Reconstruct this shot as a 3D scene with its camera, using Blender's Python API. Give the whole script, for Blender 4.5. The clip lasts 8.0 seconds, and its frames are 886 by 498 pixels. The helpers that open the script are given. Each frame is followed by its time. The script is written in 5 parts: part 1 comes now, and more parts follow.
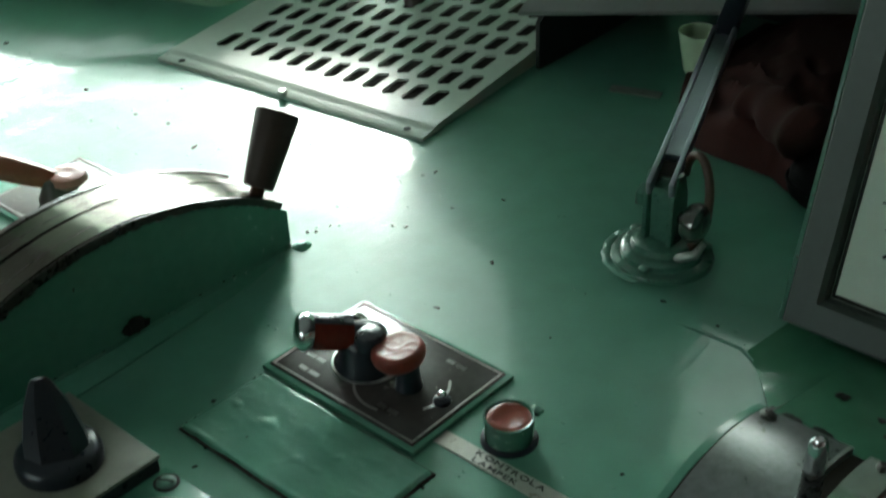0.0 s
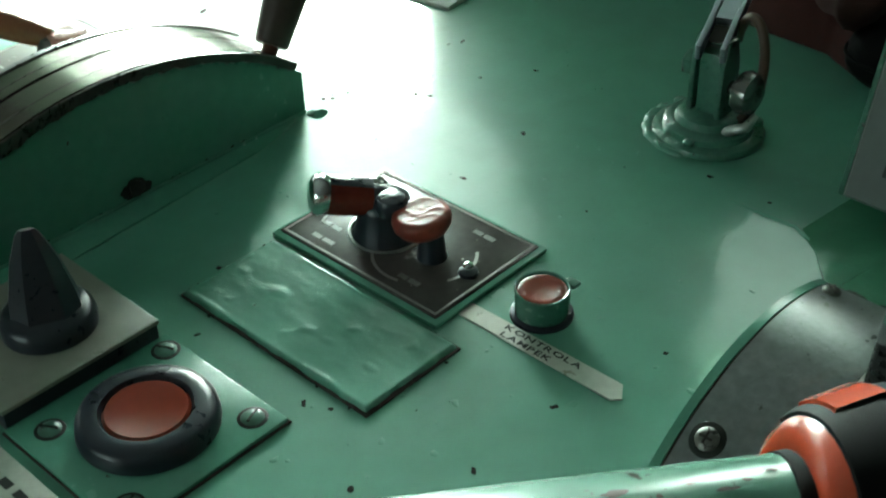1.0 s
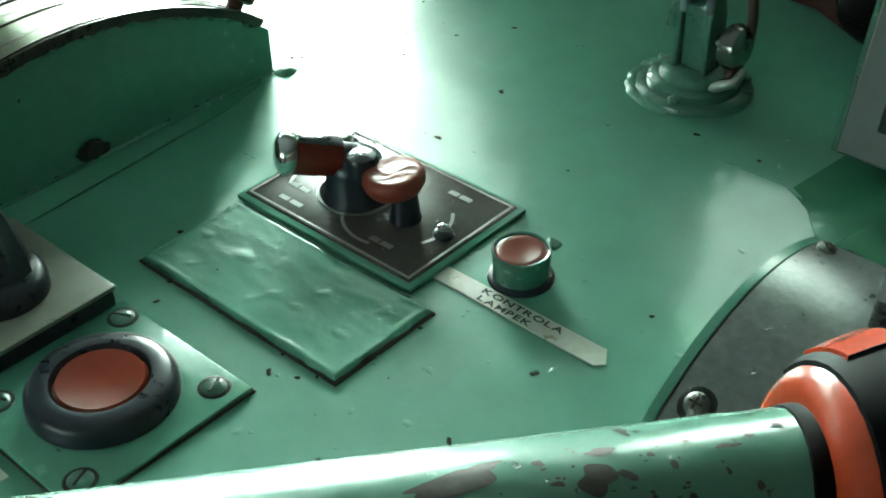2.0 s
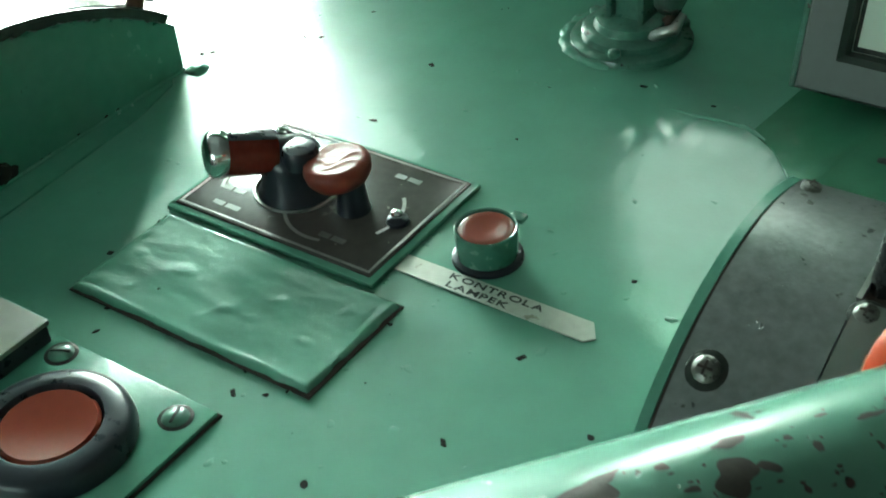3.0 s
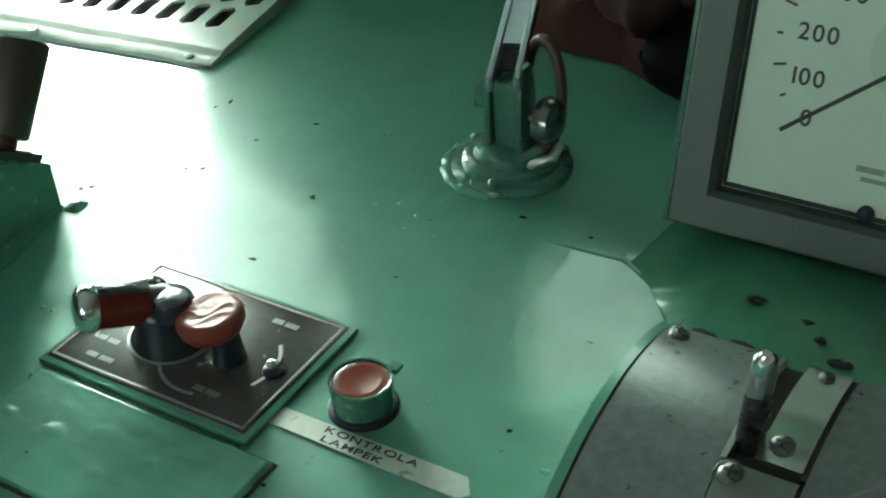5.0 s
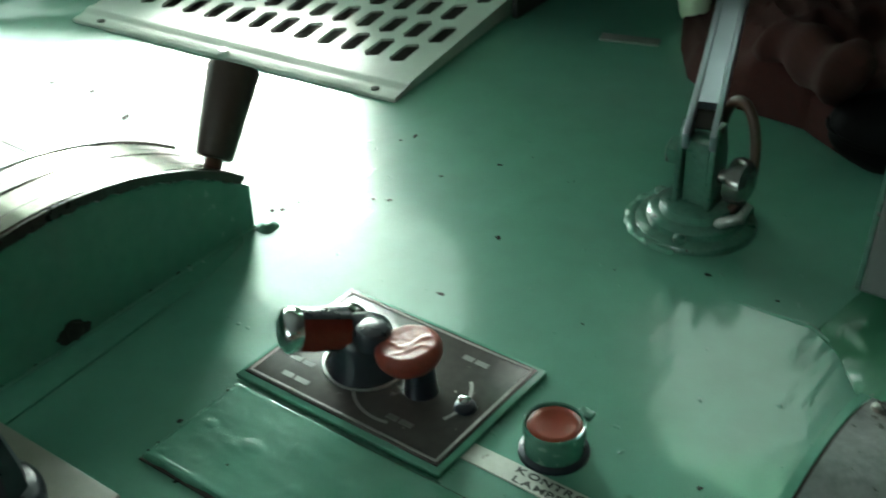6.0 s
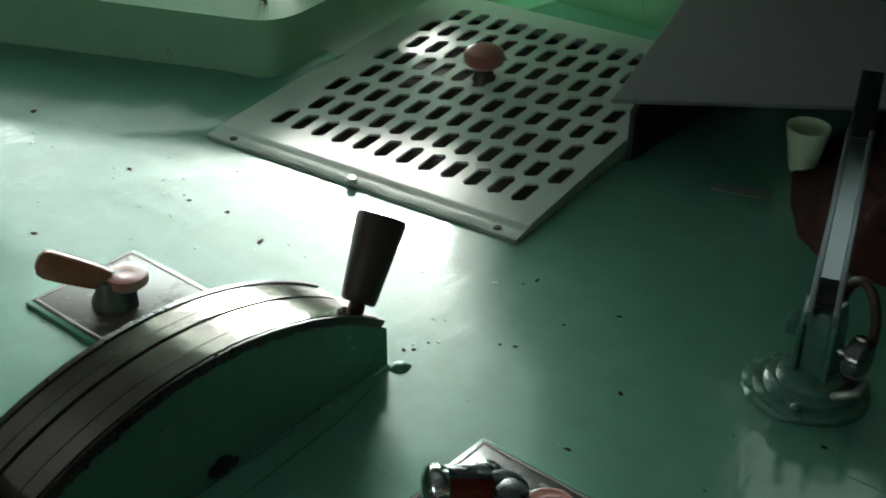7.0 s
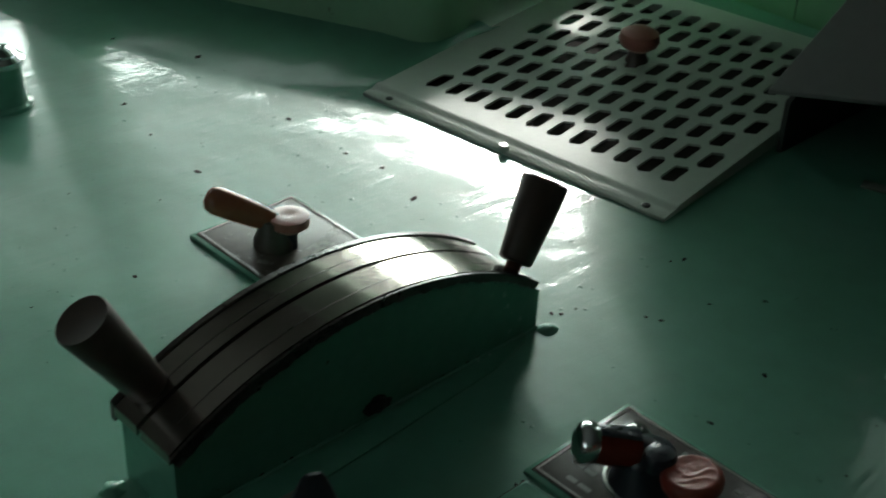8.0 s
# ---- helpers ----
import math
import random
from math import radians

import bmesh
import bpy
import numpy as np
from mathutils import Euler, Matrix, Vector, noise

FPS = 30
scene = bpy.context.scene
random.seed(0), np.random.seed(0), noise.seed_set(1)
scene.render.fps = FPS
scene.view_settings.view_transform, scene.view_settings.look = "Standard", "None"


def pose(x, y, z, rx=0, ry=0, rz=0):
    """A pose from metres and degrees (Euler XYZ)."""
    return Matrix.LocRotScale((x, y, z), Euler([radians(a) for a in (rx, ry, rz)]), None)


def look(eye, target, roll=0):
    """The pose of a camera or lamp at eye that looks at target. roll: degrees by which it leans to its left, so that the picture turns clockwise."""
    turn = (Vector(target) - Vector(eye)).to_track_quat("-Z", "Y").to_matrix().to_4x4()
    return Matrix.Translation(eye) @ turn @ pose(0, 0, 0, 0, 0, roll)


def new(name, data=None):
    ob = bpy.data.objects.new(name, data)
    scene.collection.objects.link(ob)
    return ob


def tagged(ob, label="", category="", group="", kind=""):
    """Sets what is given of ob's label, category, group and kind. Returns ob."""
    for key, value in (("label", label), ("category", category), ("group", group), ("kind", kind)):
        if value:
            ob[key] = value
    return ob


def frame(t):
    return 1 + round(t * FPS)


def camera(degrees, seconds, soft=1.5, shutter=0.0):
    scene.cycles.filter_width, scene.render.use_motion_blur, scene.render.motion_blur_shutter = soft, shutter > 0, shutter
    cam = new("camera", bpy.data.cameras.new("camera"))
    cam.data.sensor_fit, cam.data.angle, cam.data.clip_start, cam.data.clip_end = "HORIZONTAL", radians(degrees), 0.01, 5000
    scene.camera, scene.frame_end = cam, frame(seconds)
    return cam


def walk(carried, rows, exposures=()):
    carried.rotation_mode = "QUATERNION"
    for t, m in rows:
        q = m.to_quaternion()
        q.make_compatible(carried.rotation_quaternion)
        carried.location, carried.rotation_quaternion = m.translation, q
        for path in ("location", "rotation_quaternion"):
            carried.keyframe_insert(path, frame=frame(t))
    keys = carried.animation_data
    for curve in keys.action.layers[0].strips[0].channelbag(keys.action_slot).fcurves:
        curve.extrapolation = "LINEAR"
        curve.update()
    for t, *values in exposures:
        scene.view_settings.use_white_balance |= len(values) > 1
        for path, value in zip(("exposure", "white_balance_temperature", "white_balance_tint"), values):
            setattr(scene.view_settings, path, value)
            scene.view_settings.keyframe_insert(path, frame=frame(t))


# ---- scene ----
# the camera and its way
cam = camera(37.8, 8.0, soft=1.9, shutter=0.35)
PATH = [
    (0, (0.528, -0.518, 0.663), (-0.62, 0.704, -0.427), -2.7),
    (0.5, (0.518, -0.514, 0.607), (-0.616, 0.665, -0.542), -2.6),
    (1, (0.485, -0.495, 0.57), (-0.635, 0.67, -0.607), -1.7),
    (1.2, (0.479, -0.489, 0.549), (-0.641, 0.663, -0.642), -1.2),
    (2.3, (0.459, -0.467, 0.521), (-0.587, 0.733, -0.69), -2.2),
    (2.5, (0.448, -0.467, 0.509), (-0.523, 0.773, -0.724), -3.0),
    (3, (0.407, -0.456, 0.491), (-0.558, 0.802, -0.728), -5.1),
    (3.5, (0.398, -0.436, 0.509), (-0.552, 0.863, -0.68), -4.3),
    (4, (0.413, -0.41, 0.527), (-0.474, 0.973, -0.613), -3.2),
    (4.2, (0.421, -0.397, 0.532), (-0.43, 1.019, -0.595), -3.6),
    (5.3, (0.411, -0.413, 0.533), (-0.519, 0.922, -0.631), -4.1),
    (5.5, (0.398, -0.42, 0.524), (-0.564, 0.913, -0.614), -3.5),
    (6, (0.364, -0.452, 0.553), (-0.66, 0.858, -0.559), -2.1),
    (6.5, (0.335, -0.482, 0.594), (-0.734, 0.828, -0.474), -0.3),
    (7, (0.311, -0.5, 0.646), (-0.791, 0.808, -0.391), 0.4),
    (7.5, (0.303, -0.523, 0.652), (-0.849, 0.739, -0.387), 2.9),
    (8, (0.294, -0.564, 0.64), (-0.903, 0.642, -0.417), 3.1),
]
EXPOSURES = [(0.0, 1.08, 6450, 4), (0.5, 1.1, 6400, -3), (1.0, 1.5, 6380, -5), (2.5, 2.0, 6330, -8), (3.5, 2.07, 6350, -6), (4.2, 1.88, 6420, -5), (5.5, 1.93, 6420, -5), (6.0, 1.65, 6450, -1),
             (6.5, 1.22, 6450, 3), (7.0, 0.58, 6500, 8), (7.5, 0.02, 6500, 9), (8.0, -0.4, 6480, 6)]
walk(cam, [(t, look(eye, target, roll)) for t, eye, target, roll in PATH], EXPOSURES)

# ---- daylight ----
world = bpy.data.worlds.new("daylight")
scene.world = world
world.use_nodes = True
wn, wl = world.node_tree.nodes, world.node_tree.links
sky = wn.new("ShaderNodeTexSky")
sky.sky_type = "NISHITA"
sky.sun_disc = False
sky.sun_elevation, sky.sun_rotation = radians(30), radians(-44.5)
sky.air_density, sky.dust_density, sky.ozone_density = 1.0, 6.0, 1.0
soft_sky = wn.new("ShaderNodeMixRGB")
soft_sky.inputs[0].default_value = 0.4
haze_co = wn.new("ShaderNodeTexCoord")
haze_xyz = wn.new("ShaderNodeSeparateXYZ")
haze = wn.new("ShaderNodeMapRange")
haze.interpolation_type = "SMOOTHSTEP"
haze.inputs[1].default_value, haze.inputs[2].default_value = 0.46, 0.56
haze.inputs[3].default_value, haze.inputs[4].default_value = 3.1, 1.3
tint = wn.new("ShaderNodeMixRGB")
tint.blend_type = "MULTIPLY"
tint.inputs[0].default_value = 1.0
tint.inputs[1].default_value = (112.0, 134.0, 129.0, 1)
wl.new(haze_co.outputs["Generated"], haze_xyz.inputs[0])
wl.new(haze_xyz.outputs[2], haze.inputs[0])
toward = wn.new("ShaderNodeVectorMath")
toward.operation = "DOT_PRODUCT"
toward.inputs[1].default_value = (-0.72, 0.694, 0.0)
level = wn.new("ShaderNodeVectorMath")
level.operation = "MULTIPLY"
level.inputs[1].default_value = (1, 1, 0)
bearing = wn.new("ShaderNodeVectorMath")
bearing.operation = "NORMALIZE"
glow = wn.new("ShaderNodeMapRange")
glow.inputs[1].default_value, glow.inputs[2].default_value, glow.inputs[3].default_value, glow.inputs[4].default_value = 0.915, 1.0, 0.1, 1.25
lit = wn.new("ShaderNodeMath")
lit.operation = "MULTIPLY"
wl.new(haze_co.outputs["Generated"], level.inputs[0])
wl.new(level.outputs["Vector"], bearing.inputs[0])
wl.new(bearing.outputs["Vector"], toward.inputs[0])
wl.new(toward.outputs["Value"], glow.inputs[0])
wl.new(haze.outputs[0], lit.inputs[0])
wl.new(glow.outputs[0], lit.inputs[1])
wl.new(lit.outputs[0], tint.inputs[2])
wl.new(tint.outputs[0], soft_sky.inputs[2])
wl.new(sky.outputs[0], soft_sky.inputs[1])
wl.new(soft_sky.outputs[0], wn["Background"].inputs[0])
wn["Background"].inputs[1].default_value = 0.15
sun_data = bpy.data.lights.new("sun", "SUN")
sun_data.energy, sun_data.angle, sun_data.color = 5.0, radians(10.5), (1.0, 0.97, 0.92)
sun = new("sun", sun_data)
sun.matrix_world = look((-6.07, 6.18, 5.0), (0, 0, 0))


# ---- materials ----
def node_mat(name, base, rough=0.5, metal=0.0, vary=0.12, scale=30.0, bump=0.0, bump_scale=120.0, coat=0.0, coat_rough=0.08,
             dirt=None, dirt_amount=0.0, dirt_scale=9.0, lump=0.0, lump_scale=14.0, rough_vary=0.1, spec=0.5, stretch=1.0, patchy=0.0, strokes=35):
    mat = bpy.data.materials.new(name)
    mat.use_nodes = True
    n, l = mat.node_tree.nodes, mat.node_tree.links
    b = n["Principled BSDF"]
    b.inputs["Metallic"].default_value = metal
    b.inputs["Coat Weight"].default_value = coat
    b.inputs["Coat Roughness"].default_value = coat_rough
    b.inputs["Specular IOR Level"].default_value = spec
    co = n.new("ShaderNodeTexCoord")
    big = n.new("ShaderNodeTexNoise")
    big.inputs["Scale"].default_value, big.inputs["Detail"].default_value = scale * 0.2, 6
    fine = n.new("ShaderNodeTexNoise")
    fine.inputs["Scale"].default_value, fine.inputs["Detail"].default_value = scale * 3, 4
    for t in (big, fine):
        l.new(co.outputs["Object"], t.inputs["Vector"])
    add = n.new("ShaderNodeMath")
    add.operation = "MULTIPLY_ADD"
    add.inputs[1].default_value = 0.5
    half = n.new("ShaderNodeMath")
    half.operation = "MULTIPLY"
    half.inputs[1].default_value = 0.5
    l.new(fine.outputs[0], half.inputs[0])
    l.new(big.outputs[0], add.inputs[0])
    l.new(half.outputs[0], add.inputs[2])
    ramp = n.new("ShaderNodeValToRGB")
    lo, hi = [max(0, c * (1 - vary)) for c in base], [min(1, c * (1 + vary)) for c in base]
    ramp.color_ramp.elements[0].position, ramp.color_ramp.elements[1].position = 0.3, 0.7
    ramp.color_ramp.elements[0].color, ramp.color_ramp.elements[1].color = (*lo, 1), (*hi, 1)
    l.new(add.outputs[0], ramp.inputs[0])
    colour = ramp.outputs[0]
    mask = None
    if dirt:
        dn = n.new("ShaderNodeTexNoise")
        dn.inputs["Scale"].default_value, dn.inputs["Detail"].default_value, dn.inputs["Roughness"].default_value = dirt_scale, 8, 0.62
        l.new(co.outputs["Object"], dn.inputs["Vector"])
        cut = n.new("ShaderNodeMapRange")
        cut.inputs[1].default_value, cut.inputs[2].default_value = 1 - dirt_amount, 1 - dirt_amount + 0.035
        l.new(dn.outputs[0], cut.inputs[0])
        mix = n.new("ShaderNodeMixRGB")
        mix.inputs[2].default_value = (*dirt, 1)
        l.new(cut.outputs[0], mix.inputs[0])
        l.new(colour, mix.inputs[1])
        colour, mask = mix.outputs[0], cut.outputs[0]
    l.new(colour, b.inputs["Base Color"])
    rr = n.new("ShaderNodeMapRange")
    rr.inputs[1].default_value, rr.inputs[2].default_value = 0.3, 0.7
    rr.inputs[3].default_value, rr.inputs[4].default_value = max(0.02, rough - rough_vary * 0.5), rough + rough_vary * 0.5
    l.new(add.outputs[0], rr.inputs[0])
    l.new(rr.outputs[0], b.inputs["Roughness"])
    height = None
    if lump:
        ln = n.new("ShaderNodeTexNoise")
        ln.inputs["Scale"].default_value, ln.inputs["Detail"].default_value = lump_scale, 2
        l.new(co.outputs["Object"], ln.inputs["Vector"])
        lb = n.new("ShaderNodeBump")
        lb.inputs["Strength"].default_value, lb.inputs["Distance"].default_value = 1.0, lump
        l.new(ln.outputs[0], lb.inputs["Height"])
        height = lb.outputs[0]
    if bump:
        bn = n.new("ShaderNodeTexNoise")
        bn.inputs["Scale"].default_value, bn.inputs["Detail"].default_value = bump_scale, 4
        turn = n.new("ShaderNodeMapping")
        turn.inputs["Rotation"].default_value = (0, 0, radians(strokes))
        turn.inputs["Scale"].default_value = (1, stretch, 1)
        l.new(co.outputs["Object"], turn.inputs["Vector"])
        l.new(turn.outputs[0], bn.inputs["Vector"])
        bb = n.new("ShaderNodeBump")
        bb.inputs["Strength"].default_value, bb.inputs["Distance"].default_value = 1.0, bump
        if patchy:
            pn = n.new("ShaderNodeTexNoise")
            pn.inputs["Scale"].default_value, pn.inputs["Detail"].default_value = patchy, 3
            pm = n.new("ShaderNodeMapRange")
            pm.inputs[1].default_value, pm.inputs[2].default_value, pm.inputs[3].default_value, pm.inputs[4].default_value = 0.4, 0.66, 0.25, 1.4
            gain = n.new("ShaderNodeMath")
            gain.operation = "MULTIPLY"
            l.new(co.outputs["Object"], pn.inputs["Vector"])
            l.new(pn.outputs[0], pm.inputs[0])
            l.new(pm.outputs[0], gain.inputs[0])
            l.new(bn.outputs[0], gain.inputs[1])
            pit = n.new("ShaderNodeTexNoise")
            pit.inputs["Scale"].default_value, pit.inputs["Detail"].default_value = 330, 2
            l.new(co.outputs["Object"], pit.inputs["Vector"])
            both = n.new("ShaderNodeMath")
            both.operation = "MULTIPLY_ADD"
            both.inputs[1].default_value = 0.13
            l.new(pit.outputs[0], both.inputs[0])
            l.new(gain.outputs[0], both.inputs[2])
            l.new(both.outputs[0], bb.inputs["Height"])
        else:
            l.new(bn.outputs[0], bb.inputs["Height"])
        if height:
            l.new(height, bb.inputs["Normal"])
        height = bb.outputs[0]
    if mask:
        mb = n.new("ShaderNodeBump")
        mb.invert = True
        mb.inputs["Strength"].default_value, mb.inputs["Distance"].default_value = 0.6, 0.0006
        l.new(mask, mb.inputs["Height"])
        if height:
            l.new(height, mb.inputs["Normal"])
        height = mb.outputs[0]
    if height:
        l.new(height, b.inputs["Normal"])
        if coat:
            l.new(height, b.inputs["Coat Normal"])
    return mat


GREEN = (0.111, 0.284, 0.207)
M_DESK = node_mat("green_gloss_paint", GREEN, 0.36, spec=0.3, coat=0.8, coat_rough=0.055, vary=0.12, scale=10, bump=0.00055, bump_scale=95, stretch=0.16, strokes=4, patchy=9.0, lump=0.002, lump_scale=8, rough_vary=0.06,
                  dirt=(0.05, 0.055, 0.045), dirt_amount=0.27, dirt_scale=60)
M_COVER = node_mat("green_brushed_paint", [c * 1.08 for c in GREEN], 0.2, spec=0.7, vary=0.12, scale=14, bump=0.0003, bump_scale=80, stretch=0.6, strokes=94, patchy=20.0, rough_vary=0.1,
                   dirt=(0.06, 0.06, 0.05), dirt_amount=0.28, dirt_scale=80)
M_PLINTH = node_mat("darker_green_paint", (0.05, 0.16, 0.095), 0.2, vary=0.15, scale=12, bump=0.0006, bump_scale=80, stretch=0.5, patchy=9.0, lump=0.001, lump_scale=10,
                    dirt=(0.03, 0.035, 0.03), dirt_amount=0.3, dirt_scale=60)
M_CUPGREEN = node_mat("dark_green_enamel", [c * 0.55 for c in GREEN], 0.25, vary=0.2, scale=60, dirt=(0.04, 0.045, 0.04), dirt_amount=0.34, dirt_scale=90)
M_BRACKET = node_mat("grimy_dark_green_paint", [c * 0.55 for c in GREEN], 0.3, coat=0.7, coat_rough=0.1, vary=0.3, scale=60, bump=0.0006, bump_scale=90, lump=0.0015, lump_scale=45,
                     dirt=(0.022, 0.026, 0.022), dirt_amount=0.37, dirt_scale=55)
M_GREEN = node_mat("green_fixture_paint", GREEN, 0.24, vary=0.1, scale=30, bump=0.00015, bump_scale=200, lump=0.0006, lump_scale=30,
                   dirt=(0.06, 0.05, 0.04), dirt_amount=0.3, dirt_scale=60)
M_WORN = node_mat("worn_green_paint", [c * k for c, k in zip(GREEN, (0.9, 0.76, 0.78))], 0.24, vary=0.12, scale=30, bump=0.0001, bump_scale=150, lump=0.0006, lump_scale=25,
                  dirt=(0.05, 0.047, 0.042), dirt_amount=0.365, dirt_scale=95)
M_WALL = node_mat("green_wall_paint", (0.19, 0.36, 0.22), 0.4, vary=0.12, scale=8, bump=0.0002, bump_scale=90, dirt=(0.06, 0.07, 0.05), dirt_amount=0.3, dirt_scale=20)
M_CREAM = node_mat("brown_panelling", (0.07, 0.052, 0.04), 0.5, vary=0.06, scale=6)
M_CEIL = node_mat("grey_ceiling", (0.1, 0.1, 0.095), 0.6, vary=0.05, scale=6)
M_FLOOR = node_mat("dark_deck", (0.09, 0.07, 0.06), 0.5, vary=0.2, scale=12, bump=0.0004)
M_VENT = node_mat("pale_enamel", (0.49, 0.54, 0.485), 0.42, spec=0.4, vary=0.06, scale=25, bump=0.0001, bump_scale=120, dirt=(0.2, 0.19, 0.15), dirt_amount=0.27, dirt_scale=50)
# near-black base puts the shade of slots, gaps and duct into the colour
M_DARK = node_mat("dark_cavity_shade", (0.035, 0.025, 0.022), 0.8, vary=0.3, scale=40)
M_BAND = node_mat("worn_brown_steel", (0.3, 0.262, 0.235), 0.15, metal=0.9, vary=0.14, scale=20, bump=0.00005, bump_scale=140, stretch=0.2)
M_EDGE = node_mat("chipped_edge_and_gap_shade", (0.035, 0.028, 0.024), 0.3, metal=0.3, vary=0.4, scale=60, bump=0.0004, bump_scale=160)
M_DRUM = node_mat("grey_hammered_metal", (0.185, 0.2, 0.198), 0.3, metal=0.5, vary=0.3, scale=50, bump=0.00025, bump_scale=220, dirt=(0.075, 0.08, 0.07), dirt_amount=0.35, dirt_scale=45)
M_STEEL = node_mat("dull_steel", (0.5, 0.5, 0.48), 0.3, metal=1.0, vary=0.15, scale=80, bump=0.00005, bump_scale=400)
M_INSERT = node_mat("polished_insert", (0.6, 0.62, 0.6), 0.2, metal=0.9, vary=0.08, scale=25, rough_vary=0.05)
M_DULL = node_mat("oily_steel", (0.2, 0.2, 0.19), 0.18, metal=0.8, vary=0.25, scale=60, dirt=(0.04, 0.04, 0.035), dirt_amount=0.4, dirt_scale=50)
M_LEVER = node_mat("blackened_lever_steel", (0.05, 0.052, 0.05), 0.25, metal=0.6, vary=0.3, scale=60)
M_CHROME = node_mat("chrome", (0.72, 0.72, 0.74), 0.12, metal=1.0, vary=0.08, scale=80, rough_vary=0.06)
M_ALU = node_mat("anodised_arm", (0.36, 0.36, 0.42), 0.36, metal=0.9, vary=0.04, scale=20, rough_vary=0.03)
M_BLACK = node_mat("black_bakelite", (0.014, 0.017, 0.026), 0.3, spec=0.4, vary=0.2, scale=60, bump=0.00005, bump_scale=300)
M_GRIP = node_mat("brown_grip", (0.042, 0.026, 0.02), 0.4, vary=0.25, scale=50, bump=0.0001, bump_scale=200)
M_RUST = node_mat("reddish_brown_stem", (0.1, 0.035, 0.02), 0.35, vary=0.3, scale=80, metal=0.3)
M_RED = node_mat("red_plastic", (0.24, 0.036, 0.022), 0.48, vary=0.3, scale=60, bump=0.0006, bump_scale=110, stretch=0.3)
M_LENS = node_mat("red_button_lens", (0.18, 0.026, 0.013), 0.24, vary=0.06, scale=60)
M_GRIPRED = node_mat("dark_red_enamel", (0.13, 0.016, 0.009), 0.25, vary=0.2, scale=60)
M_ORANGE = node_mat("worn_orange_plastic", (0.2, 0.062, 0.03), 0.25, vary=0.15, scale=60)
M_PINK = node_mat("faded_red_plastic", (0.3, 0.1, 0.08), 0.35, vary=0.15, scale=60)
M_PLATE = node_mat("engraved_dark_plate", (0.07, 0.06, 0.058), 0.24, vary=0.2, scale=45, dirt=(0.24, 0.22, 0.2), dirt_amount=0.36, dirt_scale=40)
M_PLATE_PALE = node_mat("rubbed_brown_plate", (0.075, 0.06, 0.05), 0.42, spec=0.35, vary=0.35, scale=45, dirt=(0.15, 0.13, 0.115), dirt_amount=0.42, dirt_scale=35)
M_FAINT = node_mat("rubbed_lettering", (0.14, 0.13, 0.125), 0.5, vary=0.3, scale=120)
M_WHITE = node_mat("engraving_white", (0.27, 0.25, 0.24), 0.5, vary=0.2, scale=90)
M_SWPLATE = node_mat("pale_switch_plate", (0.21, 0.21, 0.175), 0.4, vary=0.15, scale=30, dirt=(0.14, 0.14, 0.11), dirt_amount=0.34, dirt_scale=30)
M_LOWPLATE = node_mat("grey_green_metal_plate", (0.14, 0.155, 0.14), 0.4, vary=0.12, scale=30, dirt=(0.1, 0.1, 0.085), dirt_amount=0.33, dirt_scale=50)
M_SCREW = node_mat("worn_screw_steel", (0.17, 0.17, 0.155), 0.38, metal=0.9, vary=0.35, scale=120, dirt=(0.05, 0.05, 0.045), dirt_amount=0.42, dirt_scale=160)
M_TAPE = node_mat("paper_tape", (0.52, 0.53, 0.47), 0.55, vary=0.12, scale=60, dirt=(0.3, 0.28, 0.22), dirt_amount=0.36, dirt_scale=45)
M_INK = node_mat("black_ink", (0.02, 0.02, 0.02), 0.5)
M_PRINT = node_mat("faded_print", (0.3, 0.34, 0.28), 0.5, vary=0.1, scale=90)
M_BEZEL = node_mat("grey_green_bezel", (0.042, 0.06, 0.05), 0.42, vary=0.12, scale=40)
M_DIAL = node_mat("pale_dial", (0.66, 0.77, 0.66), 0.5, vary=0.05, scale=20)
M_DIALGREY = node_mat("dial_print_grey", (0.58, 0.68, 0.57), 0.5, vary=0.05, scale=20)
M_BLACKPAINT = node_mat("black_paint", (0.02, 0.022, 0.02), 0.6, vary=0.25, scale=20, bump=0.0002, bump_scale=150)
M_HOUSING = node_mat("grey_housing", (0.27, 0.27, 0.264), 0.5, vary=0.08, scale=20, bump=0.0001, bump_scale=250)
M_RUBBER = node_mat("black_rubber", (0.004, 0.004, 0.0045), 0.6, spec=0.05, vary=0.2, scale=60)
M_REDTAPE = node_mat("red_tape", (0.4, 0.05, 0.02), 0.22, vary=0.15, scale=60)
M_CLOTH = node_mat("dark_red_cloth", (0.042, 0.009, 0.007), 0.95, vary=0.3, scale=60, bump=0.0005, bump_scale=300)
M_BARE = node_mat("bare_brown_metal", (0.04, 0.033, 0.029), 0.42, spec=0.3, vary=0.5, scale=80, bump=0.0002, bump_scale=300)
M_CUP = node_mat("pale_green_plastic", (0.72, 0.88, 0.62), 0.25, vary=0.06, scale=30)
M_GRIME = node_mat("oily_grime", (0.016, 0.02, 0.016), 0.5, spec=0.25, vary=0.4, scale=90)
M_CHIP = node_mat("bare_dark_steel", (0.012, 0.015, 0.013), 0.7, spec=0.1, vary=0.3, scale=90)
M_CABLE = node_mat("brown_cable", (0.06, 0.028, 0.016), 0.45, vary=0.15, scale=60)


